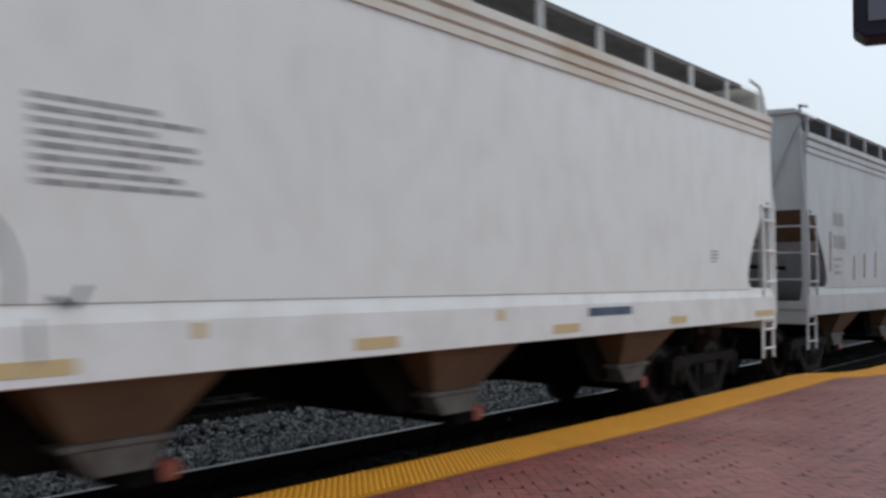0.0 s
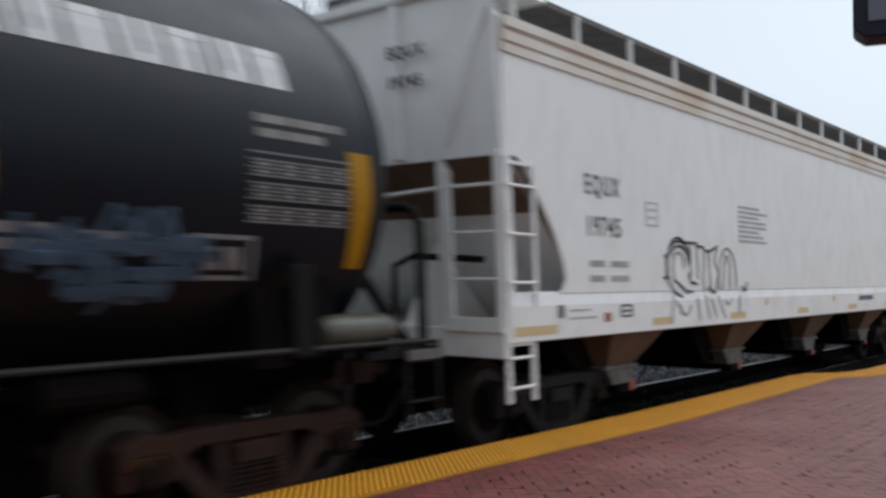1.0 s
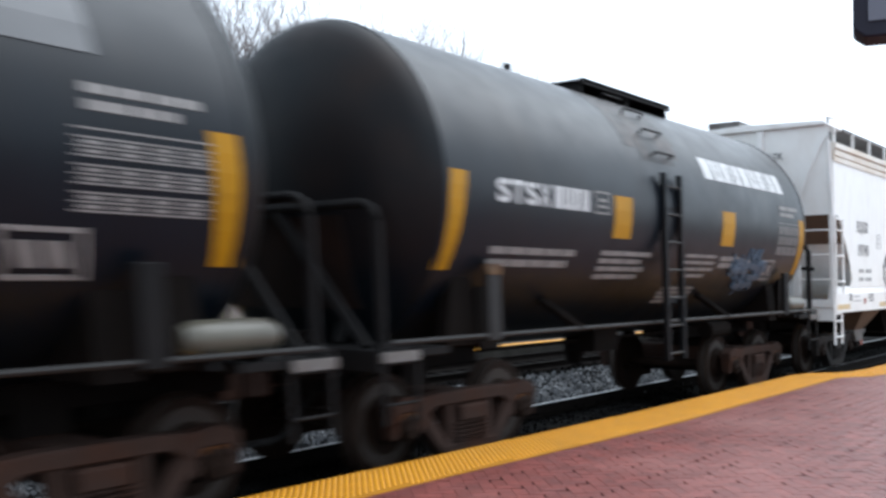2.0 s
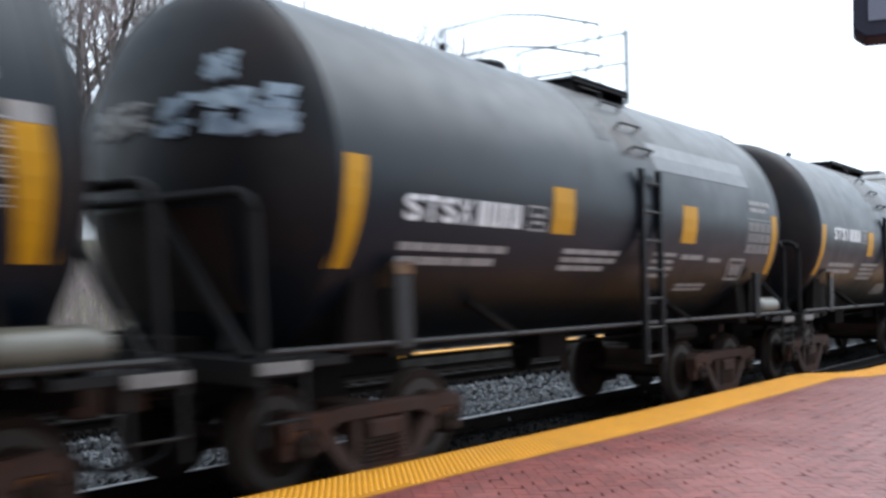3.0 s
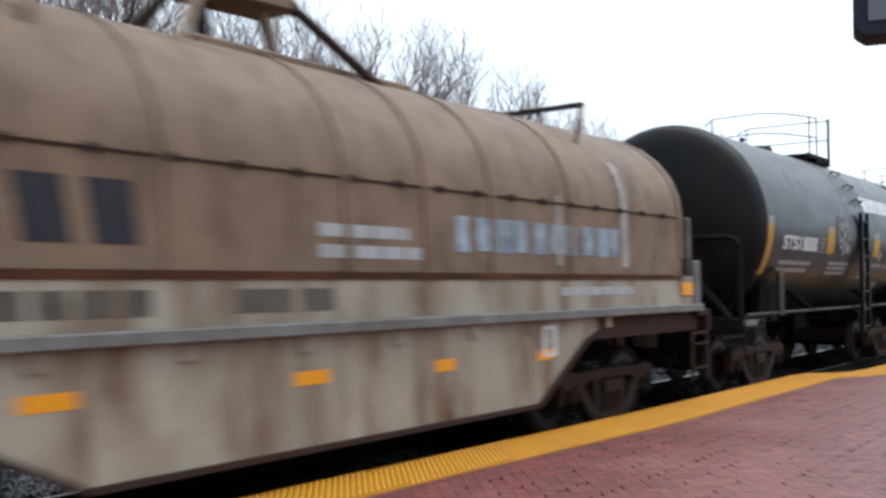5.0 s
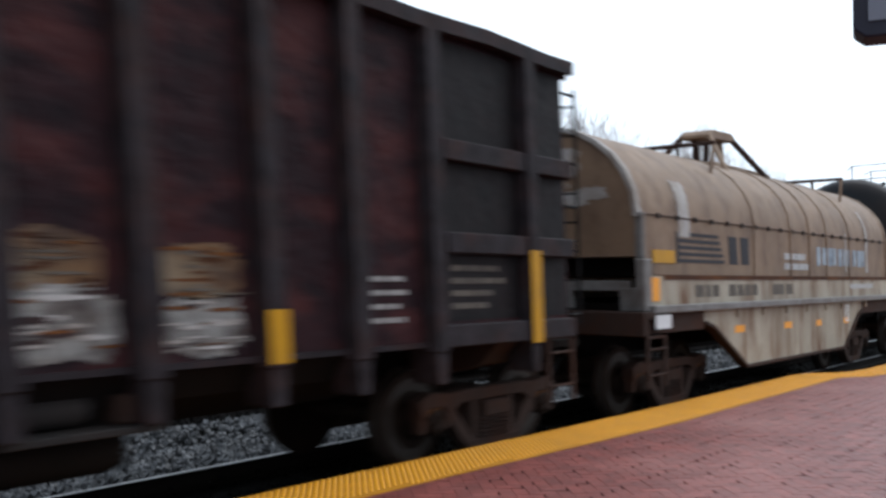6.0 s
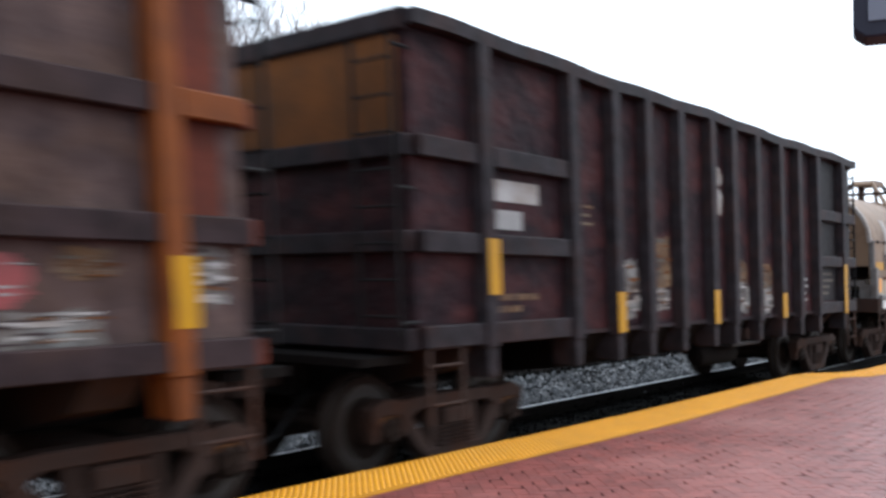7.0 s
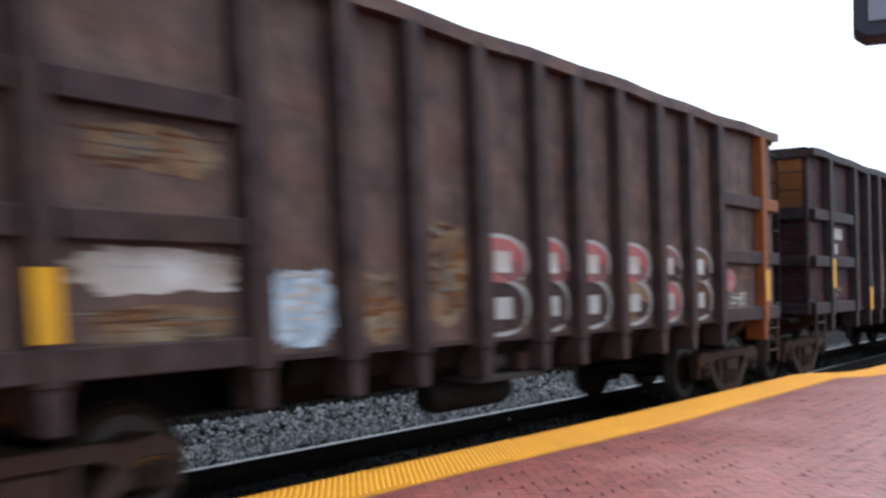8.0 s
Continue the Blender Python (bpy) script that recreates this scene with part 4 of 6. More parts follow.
def tank_car(s, label, name_blocks, rail_guard, seed, lx=0.28, up=0.0):
    car = car_empty("tank_car", label, "tank car", s)
    rng = random.Random(seed)
    # shell: cylinder with domed ends
    prof = []
    for i in range(9):
        a = math.pi / 2 * i / 8
        prof.append((max(0.02, TANK_R * math.sin(a)), -(TANK_H + 0.62 * math.cos(a))))
    xs = [-4.3, -2.2, -0.02, 0.0, 2.2, 4.3]
    bm = bmesh.new()
    lathe(bm, [(0.5, -TANK_H), (TANK_R, -TANK_H)] + [(TANK_R, x) for x in xs] + [(TANK_R, TANK_H), (0.5, TANK_H)], 72, "x", (0, 0, TANK_Z))
    part("tank_shell", bm, MAT["tank"], car, "dusty black painted tank", smooth=True)
    for e in (-1, 1):
        bm = bmesh.new()
        lathe(bm, [(r, -e * d) for r, d in prof], 72, "x", (0, 0, TANK_Z))
        part("tank_head", bm, MAT["tank_head"], car, "dull black domed tank end", smooth=True)
    for x in (-TANK_H + 0.02, TANK_H - 0.02):
        bm = bmesh.new()
        lathe(bm, [(TANK_R - 0.02, x - 0.035), (TANK_R + 0.008, x - 0.025), (TANK_R + 0.008, x + 0.025), (TANK_R - 0.02, x + 0.035)], 72, "x", (0, 0, TANK_Z))
        part("head_seam", bm, MAT["tank"], car, smooth=True)
    # spill stains running down from the dome beside the ladder
    for i, (x0, x1, z0) in enumerate(((-0.50, 0.85, 3.45), (-0.30, 0.60, 3.15), (0.50, 0.80, 3.25), (-0.62, -0.35, 3.3))):
        bm = bmesh.new()
        wrap(bm, lx + x0, lx + x1, z0, 4.12, lift=0.0010 + 0.0004 * i, skew=rng.uniform(-0.1, 0.1))
        part("spill_stain", bm, MAT["tank_spill"], car, "brownish spill stain", smooth=True)
    # dome platform, hatch, valves
    left = 0.28 if rail_guard else -0.75
    bm = bmesh.new()
    box(bm, left, 1.72, -0.66, 0.66, 4.20, 4.235)
    box(bm, left, 1.72, -0.66, -0.63, 4.17, 4.25)
    for x in (left + 0.04, (left + 1.68) / 2, 1.63):
        box(bm, x, x + 0.05, -0.62, 0.62, 4.02, 4.20)
    part("top_platform", bm, MAT["black"], car, "black grating platform", bevel=0.005)
    bm = bmesh.new()
    lathe(bm, [(0.02, 4.31), (0.24, 4.30), (0.28, 4.26), (0.28, 4.1), (0.24, 4.1)], 24, "z", (-0.65 if rail_guard else 0.5, 0, 0))
    part("manway", bm, MAT["black"], car, smooth=True)
    bm = bmesh.new()
    tube(bm, [(-1.4, 0, 4.1), (-1.4, 0, 4.36)], 0.028, 8)
    lathe(bm, [(0.02, 4.40), (0.055, 4.38), (0.055, 4.32), (0.02, 4.30)], 10, "z", (-1.4, 0, 0))
    part("relief_valve", bm, MAT["black"], car)
    if rail_guard:
        bm = bmesh.new()
        for z in (4.66, 5.06):
            tube(bm, [(0.1, 1.35, z - 0.12), (0.1, 1.2, z), (0.1, 0.2, z + 0.02), (0.35, -0.2, z), (1.1, -0.58, z - 0.02)], 0.014, 6)
            tube(bm, [(1.75, 1.3, z - 0.1), (1.75, 1.1, z), (1.75, -0.62, z)], 0.014, 6)
        for x, y in ((1.1, -0.58), (0.9, -0.5), (1.75, 1.1), (0.1, 1.2)):
            tube(bm, [(x, y, 4.1 if y < 0 else 3.8), (x, y, 5.06)], 0.016, 6)
        tube(bm, [(1.75, -0.62, 4.1), (1.75, -0.62, 5.1)], 0.03, 6)
        part("guard_rail", bm, MAT["black"], car, "thin pipe safety railing", smooth=True)
    for side in (-1, 1):
        # upright ladder with flat stiles, and grab irons over the curve above it
        bm = bmesh.new()
        x0, x1 = lx - 0.02, lx + 0.41
        for x in (x0, x1):
            box(bm, x - 0.028, x + 0.028, min(side * 1.58, side * 1.65), max(side * 1.58, side * 1.65), 0.80, 3.02)
        for z in (1.5, 2.6):
            box(bm, x0, x1, min(side * 1.58, side * 1.59), max(side * 1.58, side * 1.59), z - 0.03, z + 0.03)
        climb = part("ladder", bm, MAT["tank_head"], car, bevel=0.006)
        for i in range(7):
            bm = bmesh.new()
            tube(bm, [(x0, side * 1.63, 0.88 + 0.33 * i), (x1, side * 1.63, 0.88 + 0.33 * i)], 0.015, 6)
            part("rung", bm, MAT["pipe"], climb, smooth=True)
        for z in (3.24, 3.52, 3.78, 3.98):
            a = math.asin((z - TANK_Z) / TANK_R)
            near, far = ((side * (TANK_R + d) * math.cos(a), TANK_Z + (TANK_R + d) * math.sin(a)) for d in (-0.01, 0.08))
            bm = bmesh.new()
            tube(bm, [(lx, *near), (lx, *far), (lx + 0.47, *far), (lx + 0.47, *near)], 0.014, 6)
            part("grab_iron", bm, MAT["black"], car, smooth=True)
        # running pipe along the side, and its struts
        bm = bmesh.new()
        tube(bm, [(-5.3, side * 1.5, 1.25), (5.3, side * 1.5, 1.25)], 0.024, 8)
        part("side_rail_pipe", bm, MAT["pipe"], car, "worn grey side pipe", smooth=True)
        for x in (-2.35, 1.55):
            bm = bmesh.new()
            tube(bm, [(x, side * 1.5, 1.25), (x - 0.3, side * 1.20, 1.55)], 0.05, 6)
            part("pipe_strut", bm, MAT["under"], car)
        for e in (-1, 1):
            # saddle and jacking bolster at each end
            bm = bmesh.new()
            prism(bm, [(e * 3.95, 1.16), (e * 4.42, 1.16), (e * 4.30, 1.95), (e * 4.02, 1.75)], min(side * 1.22, side * 1.36), max(side * 1.22, side * 1.36), "y")
            part("saddle", bm, MAT["under"], car, bevel=0.01)
            bm = bmesh.new()
            box(bm, e * 3.9 - 0.10, e * 3.9 + 0.10, side * 1.50 - 0.03, side * 1.50 + 0.03, 1.2, 1.86)
            post = part("jack_post", bm, MAT["pipe"] if e < 0 else MAT["black"], car, bevel=0.01)
            if e < 0:
                bm = bmesh.new()
                box(bm, e * 3.9 - 0.10, e * 3.9 + 0.10, side * 1.50 - 0.036, side * 1.50 + 0.036, 1.80, 1.90)
                part("post_cap", bm, MAT["ochre_spray"], post)
            ladder(car, "stirrup_step", *sorted((e * 5.0, e * 5.4)), side * 1.5, 0.6, 1.25, 2, MAT["black"], 0.014, 0.02)
    for e in (-1, 1):
        bm = bmesh.new()
        x = e * 5.32
        tube(bm, [(x, -1.42, 1.18), (x, -1.42, 2.22), (x, -1.38, 2.32), (x, -1.27, 2.37), (x, 1.27, 2.37), (x, 1.38, 2.32), (x, 1.42, 2.22), (x, 1.42, 1.18)], 0.042, 8)
        part("end_handrail", bm, MAT["black"], car, smooth=True)
        bm = bmesh.new()
        tube(bm, [(x, -0.25, 2.33), (x, -1.25, 1.2)], 0.05, 6)
        part("handrail_brace", bm, MAT["black"], car, smooth=True)
    for e in (-1, 1):
        bm = bmesh.new()
        box(bm, min(e * 2.6, e * 5.4), max(e * 2.6, e * 5.4), -0.32, 0.32, 0.85, 1.30)
        part("stub_sill", bm, MAT["under"], car, bevel=0.01)
        bm = bmesh.new()
        box(bm, min(e * 4.55, e * 5.45), max(e * 4.55, e * 5.45), -1.5, 1.5, 1.12, 1.19)
        box(bm, e * 5.42 - 0.04, e * 5.42 + 0.04, -1.5, 1.5, 1.02, 1.2)
        part("end_platform", bm, MAT["black"], car, bevel=0.008)
        for side in (-1, 1):
            bm = bmesh.new()
            tube(bm, [(e * 5.0, side * 0.6, 1.2), (e * 4.9, side * 0.6, 1.45)], 0.05, 6)
            part("head_brace", bm, MAT["black"], car)
        bm = bmesh.new()
        prism(bm, [(-1.35, 1.12), (1.35, 1.12), (1.30, 1.75), (0.7, 1.40), (-0.7, 1.40), (-1.30, 1.75)], e * 3.75 - 0.15, e * 3.75 + 0.15, "x")
        box(bm, e * 3.75 - 0.2, e * 3.75 + 0.2, -0.4, 0.4, 0.68, 1.15)
        part("body_bolster", bm, MAT["under"], car)
        bm = bmesh.new()
        box(bm, min(e * 5.0, e * 5.43), max(e * 5.0, e * 5.43), -1.54, -1.49, 1.10, 1.18)
        part("platform_edge_plate", bm, MAT["galv"], car)
        # rust-brown patch low on the end, behind the handrail
        bm = bmesh.new()
        for q in range(12):
            ya, yb = -0.85 + 1.7 * q / 12, -0.85 + 1.7 * (q + 1) / 12
            for r in range(6):
                za, zb = 1.50 + 0.8 * r / 6, 1.50 + 0.8 * (r + 1) / 6
                vs = []
                for yy, zz in ((ya, za), (yb, za), (yb, zb), (ya, zb)):
                    d = 0.62 * math.sqrt(max(0.0, 1 - (yy * yy + (zz - TANK_Z) ** 2) / TANK_R ** 2)) + 0.010
                    vs.append(bm.verts.new((e * (TANK_H + d), yy, zz)))
                bm.faces.new(vs)
        bmesh.ops.remove_doubles(bm, verts=bm.verts[:], dist=1e-4)
        ext = bmesh.ops.extrude_face_region(bm, geom=bm.faces[:])
        bmesh.ops.translate(bm, verts=[v for v in ext["geom"] if isinstance(v, bmesh.types.BMVert)], vec=(-e * 0.02, 0, 0))
        part("rust_patch", bm, MAT["head_rust"], car, "rusty brown patch on the tank end", smooth=True)
        bogie(car, e * 3.75, MAT["bogie"])
        coupler(car, e * 5.1, e)
    # air reservoir lying on the leading end's platform, on two feet
    bm = bmesh.new()
    lathe(bm, [(0.02, 4.16), (0.09, 4.18), (0.125, 4.26), (0.13, 4.32), (0.13, 4.84), (0.125, 4.90), (0.09, 4.98), (0.02, 5.0)], 20, "x", (0, -1.36, 1.36))
    tank = part("air_reservoir", bm, MAT["reservoir"], car, "pale yellowish-grey air reservoir", smooth=True)
    for x in (4.36, 4.78):
        bm = bmesh.new()
        prism(bm, [(-1.50, 1.16), (-1.22, 1.16), (-1.26, 1.32), (-1.46, 1.32)], x - 0.03, x + 0.03, "x")
        part("foot", bm, MAT["black"], tank)
    # brake gear between the trucks
    bm = bmesh.new()
    tube(bm, [(2.9, -0.9, 1.02), (2.2, -0.9, 1.02)], 0.12, 12)
    box(bm, -0.5, 0.1, -0.6, -0.2, 0.85, 1.2)
    tube(bm, [(-2.6, -0.35, 0.98), (2.6, -0.35, 0.98)], 0.025, 6)
    part("brake_gear", bm, MAT["under"], car)
    bm = bmesh.new()
    lathe(bm, [(0.06, 1.3), (0.13, 1.28), (0.14, 0.8), (0.10, 0.66), (0.04, 0.64)], 14, "z")
    part("outlet_valve", bm, MAT["under"], car)
    # painted marks
    for e in (-1, 1):
        bm = bmesh.new()
        wrap(bm, e * 4.50 - 0.11, e * 4.50 + 0.11, 1.84, 2.70, skew=-e * 0.1)
        stripe = part("end_stripe", bm, MAT["yellow_paint"], car, "yellow reflective stripe")
        if seed == 51:
            bm = bmesh.new()
            wrap(bm, e * 4.46 - 0.11, e * 4.46 + 0.11, 2.60, 2.71, lift=0.0055)
            part("stripe_end", bm, MAT["letter_dull"], stripe, "greyed worn stripe end")
    for x0, x1 in ((-1.70, -1.30), (1.28, 1.70)):
        bm = bmesh.new()
        wrap(bm, x0, x1, 2.21, 2.67)
        square = part("yellow_square", bm, MAT["yellow_paint"], car, "yellow reflective square")
        if seed == 51:
            bm = bmesh.new()
            wrap(bm, x0 + (0.0 if x0 > 0 else 0.08), x1 - (0.02 if x0 > 0 else 0.16), 2.55, 2.675, lift=0.0055)
            part("worn_patch", bm, MAT["letter_dull"], square, "greyed worn patch")
    tank_letters(car, "STSX", -3.9, -2.98, 2.23 + up, 2.45 + up, MAT["letter"], "white painted reporting mark")
    tank_blocks(car, MAT["letter"], -2.92, -2.22, 2.23 + up, 2.45 + up, [0.2, 0.2, 0.2, 0.2], label="white painted number blocks")
    wrap_bars(car, MAT["letter_dull"], -3.9, -2.4, 2.06, 2, 0.065, 0.05, seed + 1, fill=0.9)
    bm = bmesh.new()
    for a in ((-2.14, -2.115, 2.22, 2.46), (-1.83, -1.805, 2.22, 2.46), (-2.115, -1.83, 2.22, 2.24), (-2.115, -1.83, 2.44, 2.46), (-2.06, -1.88, 2.35, 2.385), (-2.06, -1.88, 2.285, 2.315)):
        wrap(bm, a[0], a[1], a[2] + up, a[3] + up)
    part("stencil_box", bm, MAT["letter_dull"], car, "small white framed stencil")
    wrap_bars(car, MAT["letter_dull"], -1.4 - 2 * up, -0.22 - 2 * up, 2.07, 3 + (up > 0), 0.05, 0.035, seed + 3, fill=0.75)
    wrap_bars(car, MAT["letter_dull"], 0.62 - 1.4 * up, 1.25, 2.08, 4, 0.04, 0.045, seed + 4, fill=0.7)
    wrap_bars(car, MAT["letter_dull"], 1.4, 2.06, 2.07, 1 + (up > 0), 0.06, 0.03, seed + 5)
    wrap_bars(car, MAT["letter_dull"], 2.25, 2.65, 2.04, 1, 0.05, 0.03, seed + 6)
    wrap_bars(car, MAT["letter_dull"], *((0.0, 0.95, 1.66, 4) if up else (1.6, 2.5, 1.70, 2)), 0.03, 0.025, seed + 7)
    # data panel with lines and frames
    wrap_bars(car, MAT["letter_dull"], 3.5, 4.3, 2.88, 2, 0.06, 0.04, seed + 8, fill=0.5)
    bm = bmesh.new()
    for k in range(10):
        z = 2.62 - 0.052 * k
        wrap(bm, 3.42, 4.36, z - 0.011, z, n=1)
        if k % 3:
            for j in range(4):
                wrap(bm, 3.46 + 0.23 * j, 3.62 + 0.23 * j, z - 0.042, z - 0.022, n=1)
    part("data_panel", bm, MAT["letter_dull"], car, "white ruled data panel")
    bm = bmesh.new()
    for a in ((3.0, 3.04, 1.75, 2.05), (3.5, 3.54, 1.75, 2.05), (3.04, 3.5, 1.75, 1.78), (3.04, 3.5, 2.02, 2.05), (3.12, 3.24, 1.82, 1.97), (3.3, 3.42, 1.82, 1.97)):
        wrap(bm, *a, skew=-0.06)
    part("stencil_box", bm, MAT["letter_dull"], car, "white framed stencil")
    if name_blocks:
        tank_blocks(car, MAT["letter"], 0.9, 3.9, 3.08, 3.37, [0.3, 0.32, 0.3, 0.26, 0.28, 0.3, 0.3, 0.28, 0.26], label="large white painted name")
    return car


def scrawl(car, name, mat, cx, cz, w, h, seed, n=26, lw=0.035, label=""):
    """Sprayed scrawl on the tank's side."""
    rng = random.Random(seed)
    first = None
    for i in range(n):
        bm = bmesh.new()
        x = cx + rng.uniform(-0.5, 0.42) * w
        z = cz + rng.uniform(-0.5, 0.35) * h * (1 - abs(x - cx) / w)
        if rng.random() < 0.5:
            wrap(bm, x, x + lw, z, z + rng.uniform(0.2, 0.45) * h, lift=0.005 + 0.0006 * i, skew=rng.uniform(-0.2, 0.2) * h)
        else:
            wrap(bm, x, x + rng.uniform(0.1, 0.3) * w, z, z + lw * 1.4, lift=0.005 + 0.0006 * i)
        ob = part("spray_stroke" if first else name, bm, mat, first or car, "" if first else label)
        first = first or ob


# ---- covered coil car ----
def coil_car(s):
    car = car_empty("coil_car", "rust-streaked cream coil car under a long tan hood", "coil car", s)
    # hood: upright sides, then a round top
    sec = [(-1.40, 1.80), (-1.40, 2.5)]
    for i in range(15):
        a = math.pi * (1 - i / 14)
        sec.append((1.40 * math.cos(a), 2.56 + 1.12 * math.sin(a)))
    sec += [(1.40, 2.5), (1.40, 1.80)]
    bm = bmesh.new()
    prism(bm, sec, -5.35, 5.30, "x")
    raised = [(-1.40, 2.03)] + sec[1:-1] + [(1.40, 2.03)]
    prism(bm, raised, -5.72, -5.34, "x")
    prism(bm, raised, 5.29, 5.62, "x")
    for y in (-1.40, 1.36):
        box(bm, -5.72, -5.36, y, y + 0.04, 1.80, 2.06)
        box(bm, 5.31, 5.62, y, y + 0.04, 1.80, 2.06)
    hood = part("hood", bm, MAT["hood"], car, "dented tan sheet hood", smooth=True)
    # near-black plates added below the hood's ends, in place of the shade inside
    for x in (-5.355, 5.305):
        bm = bmesh.new()
        box(bm, x - 0.012, x + 0.012, -1.34, 1.34, 1.80, 2.025)
        part("hood_bulkhead", bm, MAT["under"], hood)
    for x in (-5.70, -5.60, -2.0, -0.4, 0.55, 1.5, 2.9, 5.55):
        bm = bmesh.new()
        cut = raised if abs(x) > 5.5 else sec
        big = [(y * 1.012, 2.56 + (z - 2.56) * 1.012 if z > 2.56 else z) for y, z in cut]
        if x == -5.70:
            big = big[1:-1] + [(y * 0.965, 2.56 + (z - 2.56) * 0.965 if z > 2.56 else z) for y, z in cut[-2:0:-1]]
        prism(bm, big, x - (0.06 if abs(x) > 5.5 else 0.035), x + (0.06 if abs(x) > 5.5 else 0.035), "x")
        part("hood_rib", bm, MAT["hood_patch"] if x == -5.70 else MAT["hood"], hood, "whitish worn end rim" if x == -5.70 else "", smooth=True)
    for y in (-1.40, 1.40):
        bm = bmesh.new()
        box(bm, -5.65, 5.55, y - 0.012, y + 0.012, 2.525, 2.545)
        seam = part("hood_seam", bm, MAT["bogie"], hood, "dark thin seam")
        for q in range(20):
            bm = bmesh.new()
            box(bm, -5.2 + 0.54 * q - 0.03, -5.2 + 0.54 * q + 0.03, y - 0.03, y + 0.03, 2.505, 2.565)
            part("seam_bolt", bm, MAT["bogie_dark"], seam)
        bm = bmesh.new()
        box(bm, -5.3, 5.25, y - 0.03, y + 0.03, 1.785, 1.815)
        part("hood_skirt", bm, MAT["rust_edge"], hood, "rusty lower edge of the hood")
    # lifting gear on top
    for x in (-2.5, 3.85):
        bm = bmesh.new()
        box(bm, x - 0.03, x + 0.03, -1.05, 1.05, 3.74, 3.80)
        bar = part("stacking_bar", bm, MAT["bogie"], hood, "rusty brown stacking bar", bevel=0.008)
        for y in (-1.02, -0.45, 0.45, 1.02):
            bm = bmesh.new()
            tube(bm, [(x, y, 3.76), (x - (0.28 if abs(y) > 1 else 0.0), y * 1.02, 3.02 if abs(y) > 1 else 3.58)], 0.03, 6)
            part("bar_leg", bm, MAT["hood"] if abs(y) > 1 else MAT["bogie"], bar, smooth=True)
    bm = bmesh.new()
    prism(bm, [(-0.85, 4.18), (-0.70, 4.27), (0.14, 4.30), (0.28, 4.22), (0.28, 4.16), (-0.85, 4.12)], -0.26, 0.26, "y")
    frame_top = part("lifting_frame", bm, MAT["hood"], hood, "weathered tan lifting frame", bevel=0.012)
    # tan frame; its shaded legs get the dark brown steel as painted shade
    for x, y, fx, fy, fz, w, mat in ((-0.76, -0.22, -1.45, -0.80, 3.42, 0.05, "hood"), (-0.76, 0.22, -1.30, 0.80, 3.42, 0.05, "bogie"), (0.18, -0.22, 0.95, -0.62, 3.50, 0.05, "bogie"), (0.18, 0.22, 0.95, 0.62, 3.50, 0.05, "bogie"),
                                 (-0.55, 0.1, -0.55, 0.12, 3.60, 0.07, "bogie"), (-0.05, -0.1, 0.10, -0.12, 3.62, 0.045, "hood")):
        bm = bmesh.new()
        tube(bm, [(x, y, 4.20), (fx, fy, fz)], w, 6)
        part("frame_leg", bm, MAT[mat], frame_top, smooth=True)
    bm = bmesh.new()
    box(bm, -1.0, 1.6, -0.4, 0.4, 3.60, 3.70)
    part("lifting_pad", bm, MAT["hood"], hood, bevel=0.02)
    # body: trough side, top flange, fishbelly side sill
    for side in (-1, 1):
        y = side * 1.52
        bm = bmesh.new()
        box(bm, -5.7, 5.7, min(y, y - side * 0.05), max(y, y - side * 0.05), 1.44, 1.80)
        part("trough_side", bm, MAT["coil_body"], car, "rust-streaked cream trough side")
        bm = bmesh.new()
        box(bm, -5.3, 5.3, min(y + side * 0.012, y - side * 0.05), max(y + side * 0.012, y - side * 0.05), 1.755, 1.805)
        part("trough_lip", bm, MAT["rust_edge"], car, "rusty lip")
        bm = bmesh.new()
        box(bm, -5.75, 5.75, min(y + side * 0.10, y - side * 0.05), max(y + side * 0.10, y - side * 0.05), 1.36, 1.45)
        part("side_flange", bm, MAT["galv"], car, bevel=0.01)
        bm = bmesh.new()
        out = [(-3.9, 1.36), (-4.15, 1.36), (-4.15, 1.20), (-3.9, 1.14), (-2.75, 0.54), (2.0, 0.54), (2.9, 1.10), (3.2, 1.20), (3.2, 1.36)]
        prism(bm, out, y - side * 0.04, y, "y")
        part("side_sill", bm, MAT["coil_body"], car, "rust-streaked cream fishbelly sill")
        bm = bmesh.new()
        for a, b in zip(out[2:7], out[3:8]):
            bar2(bm, a, b, 0.04, min(y + side * 0.04, y - side * 0.10), max(y + side * 0.04, y - side * 0.10))
        part("sill_edge", bm, MAT["bogie"], car)
        for xa, xb in ((-5.75, -4.15), (3.2, 5.75)):
            bm = bmesh.new()
            box(bm, xa, xb, min(y, y - side * 0.04), max(y, y - side * 0.04), 1.12, 1.36)
            part("sill_end", bm, MAT["bogie"], car, "rusty brown sill end")
        for x in (-3.0, -2.0, -1.0, 0.0, 1.0, 1.9, 3.4):
            bm = bmesh.new()
            box(bm, x - 0.06, x + 0.06, min(y, y + side * 0.03), max(y, y + side * 0.03), 1.24, 1.37)
            part("gusset", bm, MAT["coil_body"], car)
    bm = bmesh.new()
    box(bm, -5.6, 5.6, -1.46, 1.46, 1.22, 1.46)
    part("trough_floor", bm, MAT["under"], car)
    bm = bmesh.new()
    box(bm, -5.6, 5.6, -0.3, 0.3, 0.75, 1.2)
    part("center_sill", bm, MAT["under"], car)
